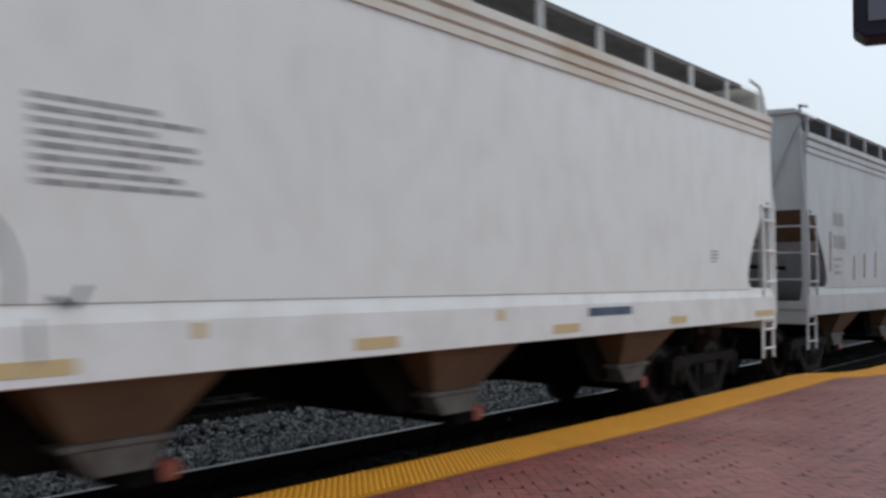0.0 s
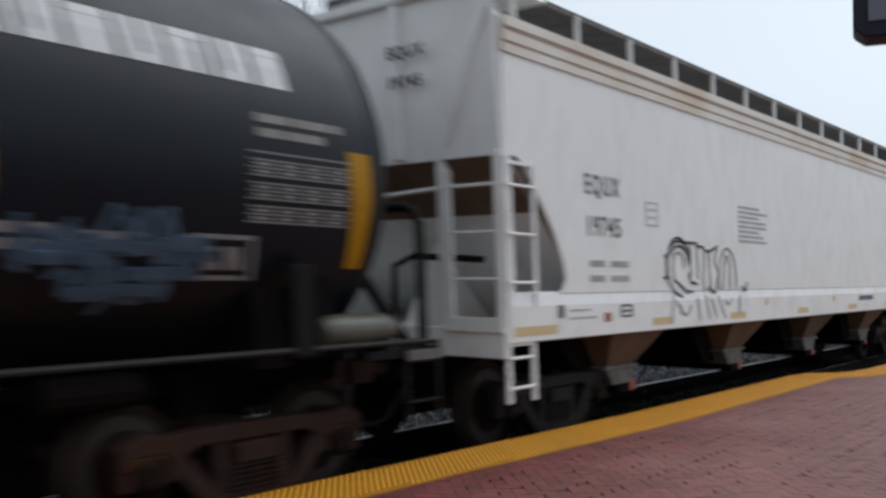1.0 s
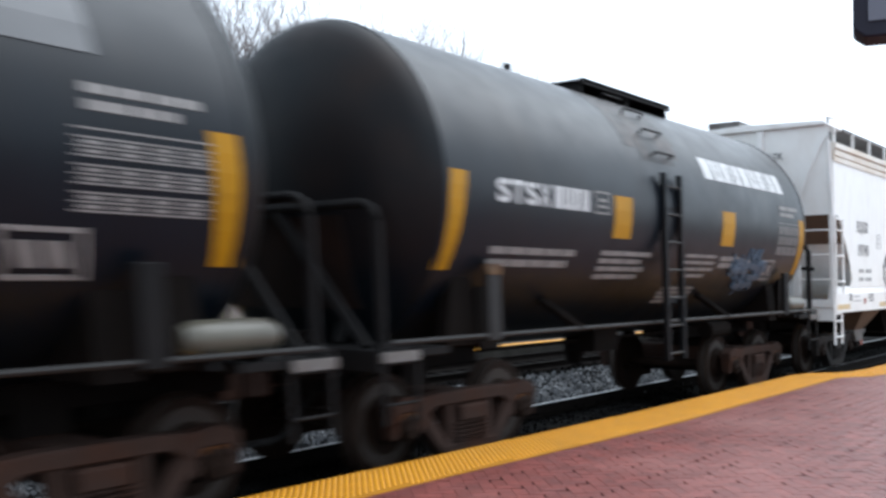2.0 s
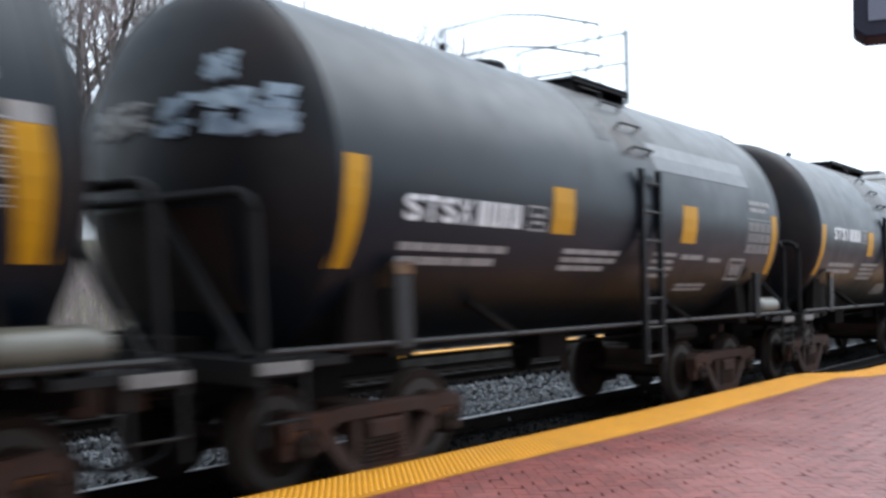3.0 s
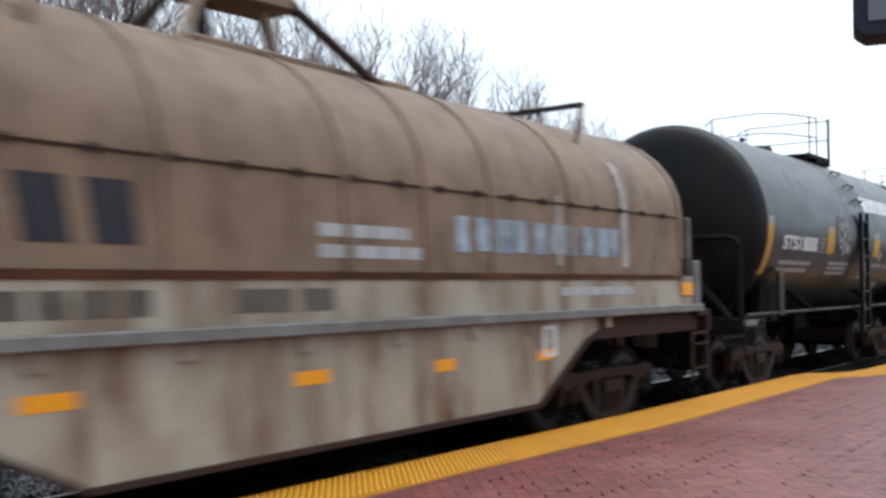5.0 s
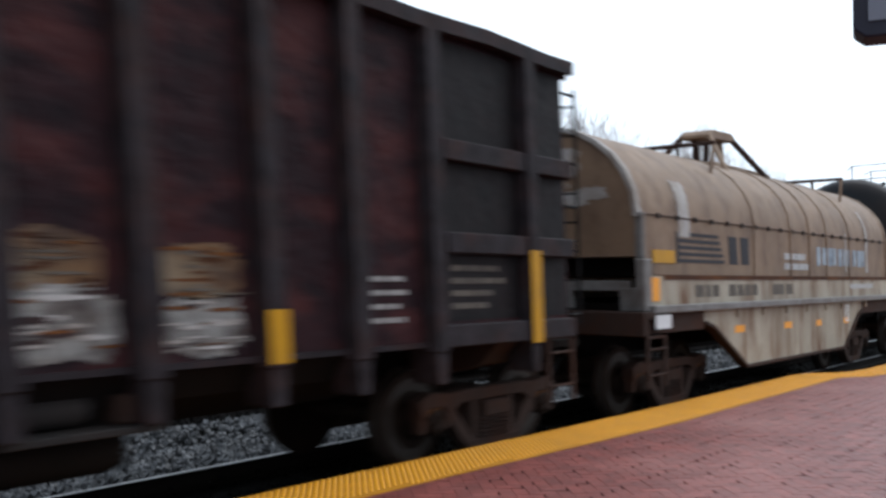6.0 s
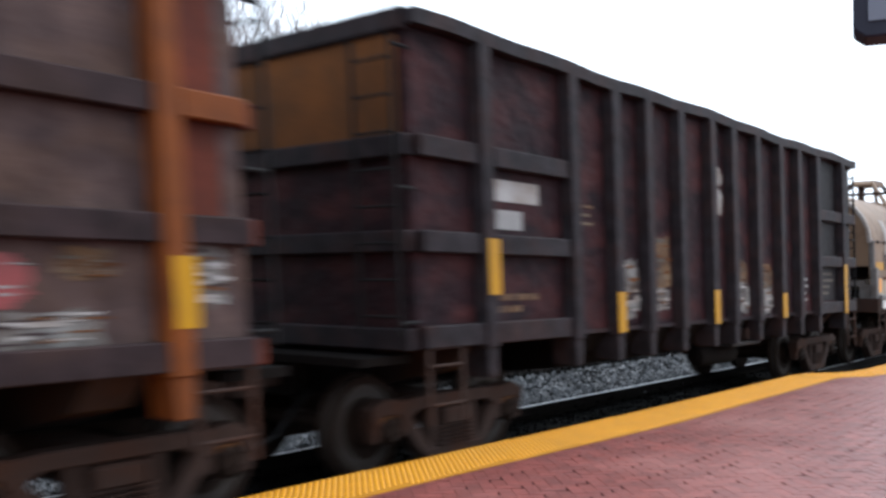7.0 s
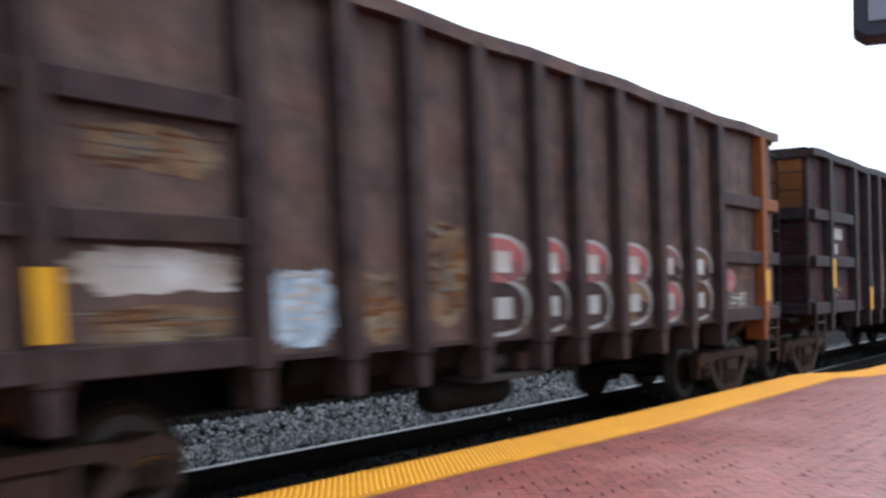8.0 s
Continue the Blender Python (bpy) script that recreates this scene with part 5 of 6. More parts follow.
    for e in (-1, 1):
        bm = bmesh.new()
        box(bm, e * 5.95 - 0.05, e * 5.95 + 0.05, -1.6, 1.6, 1.10, 1.38)
        box(bm, min(e * 5.6, e * 5.95), max(e * 5.6, e * 5.95), -1.6, 1.6, 1.30, 1.38)
        part("end_sill", bm, MAT["bogie"], car, "rusty brown end sill", bevel=0.01)
        bm = bmesh.new()
        box(bm, e * 5.74 - 0.04, e * 5.74 + 0.04, -1.3, 1.3, 1.62, 1.74)
        part("end_rail", bm, MAT["galv"], car, bevel=0.01)
        for y in (-1.3, -0.4, 0.4, 1.3):
            bm = bmesh.new()
            box(bm, e * 5.74 - 0.05, e * 5.74 + 0.05, y - 0.12, y + 0.12, 1.38, 1.66)
            part("end_stanchion", bm, MAT["galv"], car, bevel=0.01)
        for side in (-1, 1):
            bm = bmesh.new()
            box(bm, e * 5.75 - 0.10, e * 5.75 + 0.10, side * 1.48 - 0.06, side * 1.48 + 0.06, 1.38, 2.0)
            box(bm, e * 5.70 - 0.04, e * 5.70 + 0.04, side * 1.42 - 0.05, side * 1.42 + 0.05, 2.0, 2.55)
            part("corner_post", bm, MAT["galv"], car, bevel=0.015)
            ladder(car, "stirrup_step", *sorted((e * 5.45, e * 5.9)), side * 1.58, 0.5, 1.1, 2, MAT["bogie"], 0.014, 0.025)
        bogie(car, e * 4.22, MAT["bogie"])
        coupler(car, e * 5.85, e)
    Y = -1.52
    for x0, x1, z0, z1 in ((-3.12, -2.77, 1.02, 1.12), (-1.12, -0.78, 1.0, 1.10), (0.45, 0.72, 0.98, 1.08), (2.02, 2.3, 0.97, 1.07)):
        plate(car, "reflector", MAT["amber"], x0, x1, z0, z1, Y, label="amber reflector")
    plate(car, "reflector", MAT["amber"], -5.72, -5.45, 1.5, 1.78, -1.53, label="amber reflector")
    plate(car, "reflector", MAT["amber"], 5.3, 5.62, 1.56, 1.72, -1.53, label="amber reflector")
    plate(car, "end_plate", MAT["letter"], -5.75, -5.35, 1.18, 1.34, -1.62, label="white plate")
    plate(car, "hood_label", MAT["yellow_paint"], -5.36, -4.75, 1.96, 2.12, -1.41, label="yellow warning label")
    # painted emblem as plain bars, and the blocks beside it
    bm = bmesh.new()
    for k in range(5):
        z = 2.36 - 0.085 * k
        box(bm, -4.68 + 0.02 * k, -3.35 + 0.05 * k, -1.407, -1.398, z - 0.045, z)
    box(bm, -4.68, -4.60, -1.407, -1.398, 1.96, 2.36)
    for x in (-3.0, -2.56):
        prism(bm, [(x + 0.04, 1.97), (x + 0.34, 1.97), (x + 0.30, 2.36), (x, 2.36)], -1.407, -1.398, "y")
    part("emblem", bm, MAT["ink"], hood, "faded dark painted emblem")
    bm = bmesh.new()
    for i in range(10):
        x, w = 0.95 + 0.31 * i, 0.18 + 0.04 * (i % 3)
        box(bm, x, x + w, -1.407, -1.398, 2.0 + 0.015 * (i % 2), 2.32)
    part("lettering_blocks", bm, MAT["pale_blue"], hood, "pale blue sprayed letter blocks")
    bars(hood, MAT["ink_faint"], -0.7, 0.5, 2.18, 2, 0.1, 0.06, -1.40, seed=5)
    for x, w in ((-4.4, 0.24), (-4.1, 0.2), (-3.84, 0.2), (-3.3, 0.26), (-2.98, 0.2), (-2.72, 0.22), (-2.44, 0.2), (-1.6, 0.5), (-1.0, 0.3)):
        plate(car, "lettering_block", MAT["stencil_dark"], x, x + w, 1.53, 1.69, Y)
    bars(car, MAT["ink_faint"], 2.5, 4.6, 1.68, 1, 0.09, 0.06, Y, seed=7)
    bm = bmesh.new()
    for x0, z0, z1 in ((0, 0, 0),):
        for a in ((2.12, 2.18, 1.0, 1.3), (2.3, 2.36, 1.0, 1.3), (2.18, 2.3, 1.27, 1.3), (2.18, 2.3, 1.0, 1.03)):
            box(bm, a[0], a[1], Y - 0.005, Y + 0.002, a[2], a[3])
    part("stencil_box", bm, MAT["letter"], car)
    # white patches running over the hood
    for x0, x1, a0, a1 in ((-4.62, -4.28, 0.0, 0.42), (4.0, 4.15, 0.0, 0.5), (2.62, 2.70, 0.0, 0.05)):
        bm = bmesh.new()
        n = 8
        rows = []
        for i in range(n + 1):
            a = math.pi - (a0 + (a1 - a0) * i / n)
            y, z = 1.406 * math.cos(a), 2.56 + 1.126 * math.sin(a)
            rows.append([bm.verts.new((x + 0.02 * math.sin(3 * i), y, z)) for x in (x0, x1)])
        for p, q in zip(rows, rows[1:]):
            bm.faces.new((p[0], p[1], q[1], q[0]))
        box(bm, x0, x1, -1.408, -1.398, 2.30 if x0 < 0 else 1.9, 2.56)
        part("paint_patch", bm, MAT["hood_patch"], hood, "white paint patch", smooth=True)
    rng = random.Random(3)
    for i, (cy, cz, ry, rz) in enumerate(((0.15, 3.05, 0.85, 0.55), (0.30, 3.32, 0.34, 0.24), (-0.72, 2.80, 0.36, 0.09), (-0.45, 2.72, 0.34, 0.09), (0.55, 2.25, 0.3, 0.07))):
        out = []
        for k in range(40):
            a = 2 * math.pi * k / 40
            r = 0.85 + 0.12 * math.sin(3 * a + i) + rng.uniform(-0.16, 0.16)
            out.append((cy + ry * r * math.cos(a), min(cz + rz * r * math.sin(a), 3.60)))
        bm = bmesh.new()
        prism(bm, out, -5.724 - 0.0015 * i, -5.715, "x")
        part("end_paint_patch", bm, MAT["worn_end" if i == 0 else "hood_patch"], hood, "worn white paint on the hood end")
    return car


# ---- high-sided gondolas ----
POSTS = (-5.34, -3.83, -2.94, -2.16, -1.28, -0.32, 0.40, 1.3, 2.28, 3.13, 4.07)


def gondola(s, label, mat, post_mat, front_orange, gear_x):
    car = car_empty("gondola_car", label, "gondola car", s)
    h, top, low = 6.25, 3.96, 1.20
    for side in (-1, 1):
        y = side * 1.48
        bm = bmesh.new()
        box(bm, -h, h, min(y, y - side * 0.03), max(y, y - side * 0.03), low, top - 0.06)
        part("side_sheet", bm, mat, car)
        bm = bmesh.new()
        nseg = 26
        prev = None
        for i in range(nseg + 1):
            x = -h - 0.05 + (2 * h + 0.1) * i / nseg
            dz = 0.012 * math.sin(i * 1.7) + 0.012 * math.sin(i * 0.6 + s)
            ring = [bm.verts.new((x, yy, zz + dz)) for yy, zz in ((y - side * 0.05, top - 0.13), (y + side * 0.13, top - 0.13), (y + side * 0.13, top), (y - side * 0.05, top))]
            if prev:
                for k in range(4):
                    bm.faces.new((prev[k], prev[(k + 1) % 4], ring[(k + 1) % 4], ring[k]))
            else:
                bm.faces.new(ring)
            prev = ring
        bm.faces.new(prev[::-1])
        part("top_chord", bm, mat if front_orange else post_mat, car)
        for xa, xb in ((-h, -3.95), (4.15, h)):
            bm = bmesh.new()
            box(bm, xa, xb, min(y, y + side * 0.10), max(y, y + side * 0.10), low - 0.02, low + 0.17)
            part("side_sill", bm, post_mat, car, bevel=0.01)
        bm = bmesh.new()
        box(bm, -3.95, 4.15, min(y - side * 0.01, y + side * 0.035), max(y - side * 0.01, y + side * 0.035), low - 0.01, low + 0.03)
        part("side_lip", bm, post_mat, car)
        for x in (*POSTS, 5.64 if front_orange else 5.5):
            w = 0.085
            bm = bmesh.new()
            out = [(x - w - 0.03, y), (x - w, y + side * 0.13), (x + w, y + side * 0.13), (x + w + 0.03, y)]
            prism(bm, out, low - 0.05, top - 0.10, "z")
            # tapered foot below the sill
            bar2(bm, (x, low), (x, low - 0.32), 0.17, min(y + side * 0.11, y - side * 0.18), max(y + side * 0.11, y - side * 0.18), 0.12)
            orange = front_orange and x > 5
            part("side_post", bm, MAT["orange"] if orange else post_mat, car, "rusty orange post" if orange else "", bevel=0.008)
        # stiffeners in the end bays
        for xa, xb in ((-h, -5.47), (-5.22, -3.95), (4.2, 5.40 if not front_orange else 5.53), (5.60 if not front_orange else 5.74, h)):
            for z in (2.86, 2.07):
                bm = bmesh.new()
                box(bm, xa, xb, min(y, y + side * 0.11), max(y, y + side * 0.11), z - 0.09, z + 0.09)
                part("stiffener", bm, MAT["orange"] if front_orange and xa > 5 and z > 2.5 else post_mat, car, bevel=0.01)
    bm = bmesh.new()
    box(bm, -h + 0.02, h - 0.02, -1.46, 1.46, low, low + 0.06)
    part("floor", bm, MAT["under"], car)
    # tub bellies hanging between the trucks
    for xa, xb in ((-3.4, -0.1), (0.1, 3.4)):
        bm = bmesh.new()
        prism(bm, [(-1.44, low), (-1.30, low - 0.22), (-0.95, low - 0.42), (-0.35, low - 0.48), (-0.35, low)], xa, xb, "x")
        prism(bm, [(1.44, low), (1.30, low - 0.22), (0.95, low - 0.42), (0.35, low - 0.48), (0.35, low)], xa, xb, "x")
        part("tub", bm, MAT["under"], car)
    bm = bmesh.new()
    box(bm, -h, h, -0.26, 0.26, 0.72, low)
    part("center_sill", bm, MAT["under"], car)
    # brake gear hanging in one bay: a shelf, a cylinder, a valve and the reservoir under it
    g = gear_x
    bm = bmesh.new()
    box(bm, g - 0.55, g + 0.50, -1.52, -0.9, 0.83, 0.875)
    shelf = part("brake_shelf", bm, MAT["bogie_dark"], car, "dark hanging brake gear shelf", bevel=0.006)
    bm = bmesh.new()
    tube(bm, [(g - 0.45, -1.28, 0.98), (g + 0.08, -1.28, 0.98)], 0.10, 14)
    part("brake_cylinder", bm, MAT["bogie_dark"], shelf, smooth=True)
    bm = bmesh.new()
    box(bm, g + 0.24, g + 0.42, -1.44, -1.2, 0.875, 1.06)
    part("brake_valve", bm, MAT["bogie"], shelf, bevel=0.02)
    bm = bmesh.new()
    lathe(bm, [(0.03, -0.85), (0.12, -0.82), (0.15, -0.7), (0.15, 0.3), (0.12, 0.42), (0.03, 0.45)], 16, "x", (g, -1.1, 0.69))
    part("air_reservoir", bm, MAT["under"], shelf, smooth=True)
    for e in (-1, 1):
        bm = bmesh.new()
        box(bm, e * h - 0.03, e * h + 0.0 if e > 0 else e * h + 0.03, -1.47, 1.47, low, top - 0.05)
        end = part("end_sheet", bm, MAT["rust_red"] if front_orange and e > 0 else mat, car)
        for z, d in ((2.86, 0.12), (2.07, 0.12), (low + 0.06, 0.14), (top - 0.07, 0.1)):
            bm = bmesh.new()
            box(bm, min(e * h, e * (h + d)), max(e * h, e * (h + d)), -1.5, 1.5, z - 0.09, z + 0.09)
            part("end_stiffener", bm, MAT["rust_red"] if front_orange and e > 0 else post_mat, end, bevel=0.01)
        if e < 0:
            bm = bmesh.new()
            box(bm, -h - 0.05, -h - 0.03, -1.40, 1.40, 2.96, 3.78)
            part("rust_panel", bm, MAT["rusty"], end, "orange rust on the end panel")
        for side in (-1, 1):
            bm = bmesh.new()
            ya, yb = side * 1.5, side * 1.05
            for yy in (ya, yb):
                tube(bm, [(e * (h + 0.22), yy, 1.3), (e * (h + 0.22), yy, 3.72)], 0.02, 6)
            for k in range(8):
                z = 1.45 + 0.3 * k
                tube(bm, [(e * (h + 0.22), ya, z), (e * (h + 0.22), yb, z)], 0.013, 6)
            for z in (1.4, 2.5, 3.65):
                tube(bm, [(e * h, ya, z), (e * (h + 0.22), ya, z)], 0.018, 6)
            part("end_ladder", bm, MAT["black"], car)
            ladder(car, "stirrup_step", *sorted((e * (h - 0.05), e * (h - 0.5))), side * 1.55, 0.55, low, 2, MAT["bogie"], 0.014, 0.025)
        bm = bmesh.new()
        box(bm, min(e * (h - 0.1), e * (h + 0.5)), max(e * (h - 0.1), e * (h + 0.5)), -1.3, 1.3, 1.05, 1.12)
        part("end_platform", bm, MAT["under"], car)
        bm = bmesh.new()
        prism(bm, [(-1.45, low), (1.45, low), (1.2, 0.95), (0.4, 0.75), (-0.4, 0.75), (-1.2, 0.95)], e * 5.3 - 0.2, e * 5.3 + 0.2, "x")
        part("body_bolster", bm, MAT["bogie"], car)
        bogie(car, 5.45 if e > 0 else -5.3, MAT["bogie"])
        coupler(car, e * (h + 0.25), e)
    return car


def splash(car, mat, x0, x1, z0, z1, seed, label, y=-1.48, lift=0.0):
    """A ragged patch of sprayed paint on a side panel, with rust and older paint showing through."""
    rng = random.Random(seed)
    bm = bmesh.new()
    cx, cz, hw, hh = (x0 + x1) / 2, (z0 + z1) / 2, (x1 - x0) / 2, (z1 - z0) / 2
    out = []
    for i in range(44):
        a = 2 * math.pi * i / 44
        c, d = math.cos(a), math.sin(a)
        k = 1 + rng.uniform(-0.16, 0.06) + 0.06 * math.sin(5 * a + seed)
        out.append((cx + hw * k * math.copysign(abs(c) ** 0.55, c), cz + hh * k * math.copysign(abs(d) ** 0.55, d)))
    prism(bm, out, y - 0.004 - lift, y + 0.002, "y")
    patch = part("graffiti", bm, MAT[mat], car, label)
    flecks = {"ochre_spray": ("stencil_dark", "rusty", "ochre_spray", "rust_edge"), "white_spray": ("gon_dusk", "rusty", "hood_patch", "hood_patch"), "pale_blue": ("hood_patch", "letter_dull")}.get(mat, ("letter_dull",))
    for i in range(5 * len(flecks) if len(flecks) > 1 else 3):
        bm = bmesh.new()
        bx, bz = cx + rng.uniform(-0.75, 0.75) * hw, cz + rng.uniform(-0.8, 0.8) * hh
        blob(bm, bx, bz, rng.uniform(0.15, 0.5) * hw, rng.uniform(0.03, 0.08) * hh, y - lift, seed * 31 + i, 12, 0.4, 0.0048 + 0.0004 * i)
        part("paint_fleck", bm, MAT[rng.choice(flecks)], patch)


# ---- the train ----
grey_hopper = hopper(64.75, 8.6, False, "weathered grey covered hopper car")
white_hopper = hopper(46.0, 8.6, True, "dirty white covered hopper car with rust-stained roof edge")
for ob in (white_hopper,):
    Y = -1.53
    letters(ob, "EQUX", 0.30, -7.12, 2.66, Y, MAT["ink"], 1.35, "dark painted reporting mark", 0.76)
    letters(ob, "19745", 0.30, -7.12, 2.22, Y, MAT["ink"], 1.2, "dark painted number", 0.88)
    for text, z in (("EQUX", 3.96), ("19745", 3.66)):
        mark = letters(ob, text, 0.17, -8.64, z, -0.18, MAT["ink"], 1.1, "dark painted end mark")
        mark.location, mark.rotation_euler = (-8.644, -0.18, z), (radians(90), 0, radians(-90))
    for xa, xb in ((-7.05, -6.72), (-6.6, -6.2)):
        bars(ob, MAT["ink_faint"], xa, xb, 1.96, 2, 0.07, 0.09, Y, ragged=False, seed=2)
    bm = bmesh.new()
    for a in ((-5.74, -5.72, 2.38, 2.66), (-5.46, -5.44, 2.38, 2.66), (-5.72, -5.46, 2.38, 2.395), (-5.72, -5.46, 2.645, 2.66), (-5.67, -5.51, 2.56, 2.58), (-5.67, -5.51, 2.47, 2.49)):
        box(bm, a[0], a[1], Y - 0.005, Y + 0.002, a[2], a[3])
    part("stencil_box", bm, MAT["ink_faint"], ob)
    bars(ob, MAT["ink_faint"], -2.9, -1.76, 2.79, 8, 0.034, 0.034, Y, seed=4)
    bars(ob, MAT["ink_faint"], 6.25, 6.5, 2.14, 4, 0.02, 0.025, Y, seed=5)
    S = -1.542
    for x0, x1 in ((-8.5, -7.75), (-5.65, -5.1), (-3.3, -2.75), (-0.5, 0.0), (2.3, 2.8), (4.95, 5.4), (7.75, 8.5)):
        plate(ob, "reflector_strip", MAT["faded_yellow"], x0, x1, 1.22, 1.31, S, label="faded yellow reflector")
    plate(ob, "stencil", MAT["blue_paint"], 3.0, 3.95, 1.37, 1.46, S, label="blue stencil block")
    plate(ob, "stencil", MAT["red_cap"], -6.8, -6.65, 1.30, 1.40, S, label="pink-red stencil block")
    plate(ob, "stencil", MAT["ink"], -7.72, -7.62, 1.37, 1.50, S)
    bars(ob, MAT["ink_faint"], -7.5, -6.9, 1.45, 2, 0.02, 0.06, S, seed=8)
    bm = bmesh.new()
    for a in ((-6.42, -6.38, 1.34, 1.48), (-6.2, -6.16, 1.34, 1.48), (-6.38, -6.2, 1.34, 1.36), (-6.38, -6.2, 1.46, 1.48), (-6.38, -6.2, 1.40, 1.42)):
        box(bm, a[0], a[1], S - 0.005, S + 0.002, a[2], a[3])
    part("stencil_box", bm, MAT["ink"], ob)
    for x in (-1.95, 1.36):
        plate(ob, "stencil", MAT["faded_yellow"], x, x + 0.1, 1.38, 1.48, S)

GY = -1.53
bars(grey_hopper, MAT["ink_faint"], -7.1, -6.5, 2.95, 1, 0.24, 0.1, GY, ragged=False, seed=21)
bars(grey_hopper, MAT["ink_faint"], -7.1, -6.4, 2.55, 1, 0.24, 0.1, GY, ragged=False, seed=22)
bars(grey_hopper, MAT["ink_faint"], -7.1, -6.6, 2.15, 3, 0.06, 0.06, GY, seed=23)
for x, z0, z1 in ((-7.35, 1.9, 2.6), (-5.9, 1.75, 2.2), (-5.2, 1.8, 2.25), (-4.4, 1.8, 2.3)):
    bm = bmesh.new()
    bar2(bm, (x, z0), (x + 0.05, z1), 0.05, GY - 0.005, GY + 0.002)
    part("paint_streak", bm, MAT["orange"], grey_hopper, "orange paint streak")

tank_a = tank_car(31.0, "black tank car with large white name blocks and blue graffiti", True, False, 11, -0.54, 0.23)
scrawl(tank_a, "graffiti", MAT["blue_paint"], 2.42, 1.84, 1.25, 0.62, 5, 60, 0.05, "blue sprayed graffiti")
tank_b = tank_car(19.63, "black tank car with pale graffiti on its end", False, True, 31, 0.14)
head_graffiti(tank_b, -0.90, 2.98, 1.08, 0.34, 4, MAT["pale_blue"])
head_graffiti(tank_b, -0.85, 3.34, 0.26, 0.2, 6, MAT["pale_blue"])
head_graffiti(tank_b, 0.22, 3.02, 0.8, 0.24, 8, MAT["letter_dull"])
bm = bmesh.new()
wrap(bm, 0.68, 3.62, 3.06, 3.4, lift=0.005)
part("painted_out_panel", bm, material("greyed_black_paint", (0.05, 0.053, 0.06), (0.04, 0.042, 0.048), 0.4, scale=1.2), tank_b, "grey painted-over panel")
tank_c = tank_car(8.19, "black tank car with large white name blocks and railing", True, True, 51, 0.26)
scrawl(tank_c, "graffiti", MAT["letter_dull"], -0.75, 2.48, 0.75, 0.62, 9, 32, 0.042, "small white sprayed graffiti")
scrawl(tank_c, "graffiti", MAT["letter_dull"], 1.78, 2.22, 0.3, 0.28, 10, 14, 0.04, "small pink sprayed graffiti")
coil = coil_car(-4.62)
gon_a = gondola(-18.34, "weathered dark purple-brown gondola car with yellow reflectors", MAT["gon"], MAT["gon_post"], False, 0.9)
gon_b = gondola(-32.6, "weathered brown gondola car with an orange end and graffiti", MAT["gon_brown"], MAT["gon_dusk"], True, -0.8)
PY = -1.61
bm = bmesh.new()
box(bm, 5.62, 6.08, -1.486, -1.478, 2.17, 3.80)
part("side_panel", bm, MAT["rust_red"], gon_b, "dark rust-red end panel")
for car in (gon_a, gon_b):
    for x, z0, z1 in ((-2.94, 1.18, 1.62), (-0.32, 1.18, 1.62), (2.28, 1.18, 1.55), (5.5, 1.16, 2.03), (-5.30, 1.62, 2.12)):
        if car == gon_b and -5 < x < 5:
            continue
        if car == gon_b and x == 5.5:
            x, z0, z1 = 5.68, 1.45, 1.90
        if car == gon_b and x == -5.30:
            x, z0, z1 = -5.36, 1.40, 1.82
        plate(car, "reflector", MAT["yellow_paint"], x - 0.085, x + 0.085, z0, z1, PY, label="yellow reflective strip")
splash(gon_a, "hood_patch", -0.25, 0.22, 2.62, 3.0, 1, "white paint patch")
splash(gon_a, "hood_patch", -0.25, 0.2, 3.02, 3.28, 2, "white paint patch")
splash(gon_a, "white_spray", -2.84, -2.28, 1.32, 2.0, 3, "white sprayed graffiti")
splash(gon_a, "ochre_spray", -2.1, -1.42, 1.62, 2.3, 4, "ochre sprayed graffiti")
splash(gon_a, "white_spray", -2.1, -1.5, 1.38, 1.66, 5, "white sprayed graffiti", lift=0.002)
splash(gon_a, "ochre_spray", 0.46, 1.05, 1.62, 2.05, 6, "ochre sprayed graffiti")
splash(gon_a, "white_spray", 0.46, 1.15, 1.25, 1.75, 7, "white sprayed graffiti", lift=0.002)
splash(gon_a, "ochre_spray", 1.41, 2.08, 1.62, 2.0, 8, "ochre sprayed graffiti")
splash(gon_a, "white_spray", 1.41, 2.1, 1.25, 1.66, 9, "white sprayed graffiti")
for xa, xb in ((4.19, 5.40), (5.60, 6.22)):
    plate(gon_a, "repainted_panel", MAT["gon_black"], xa, xb, 1.40, 3.80, -1.48, label="black repainted end panel")
bars(gon_a, MAT["stencil_dark"], 4.35, 5.2, 1.88, 4, 0.05, 0.06, -1.485, seed=10)
plate(gon_a, "lettering_block", MAT["hood_patch"], -5.14, -4.36, 2.48, 2.68, -1.48)
plate(gon_a, "lettering_block", MAT["letter_dull"], -5.08, -4.66, 2.22, 2.40, -1.48)
bars(gon_a, MAT["ochre_spray"], -3.62, -3.32, 2.54, 3, 0.03, 0.06, -1.48, ragged=False, seed=14)
bars(gon_a, MAT["ochre_spray"], -5.2, -4.4, 1.62, 2, 0.06, 0.05, -1.48, seed=15)
bars(gon_a, MAT["letter_dull"], 3.3, 3.9, 1.78, 4, 0.04, 0.07, -1.48, seed=16)
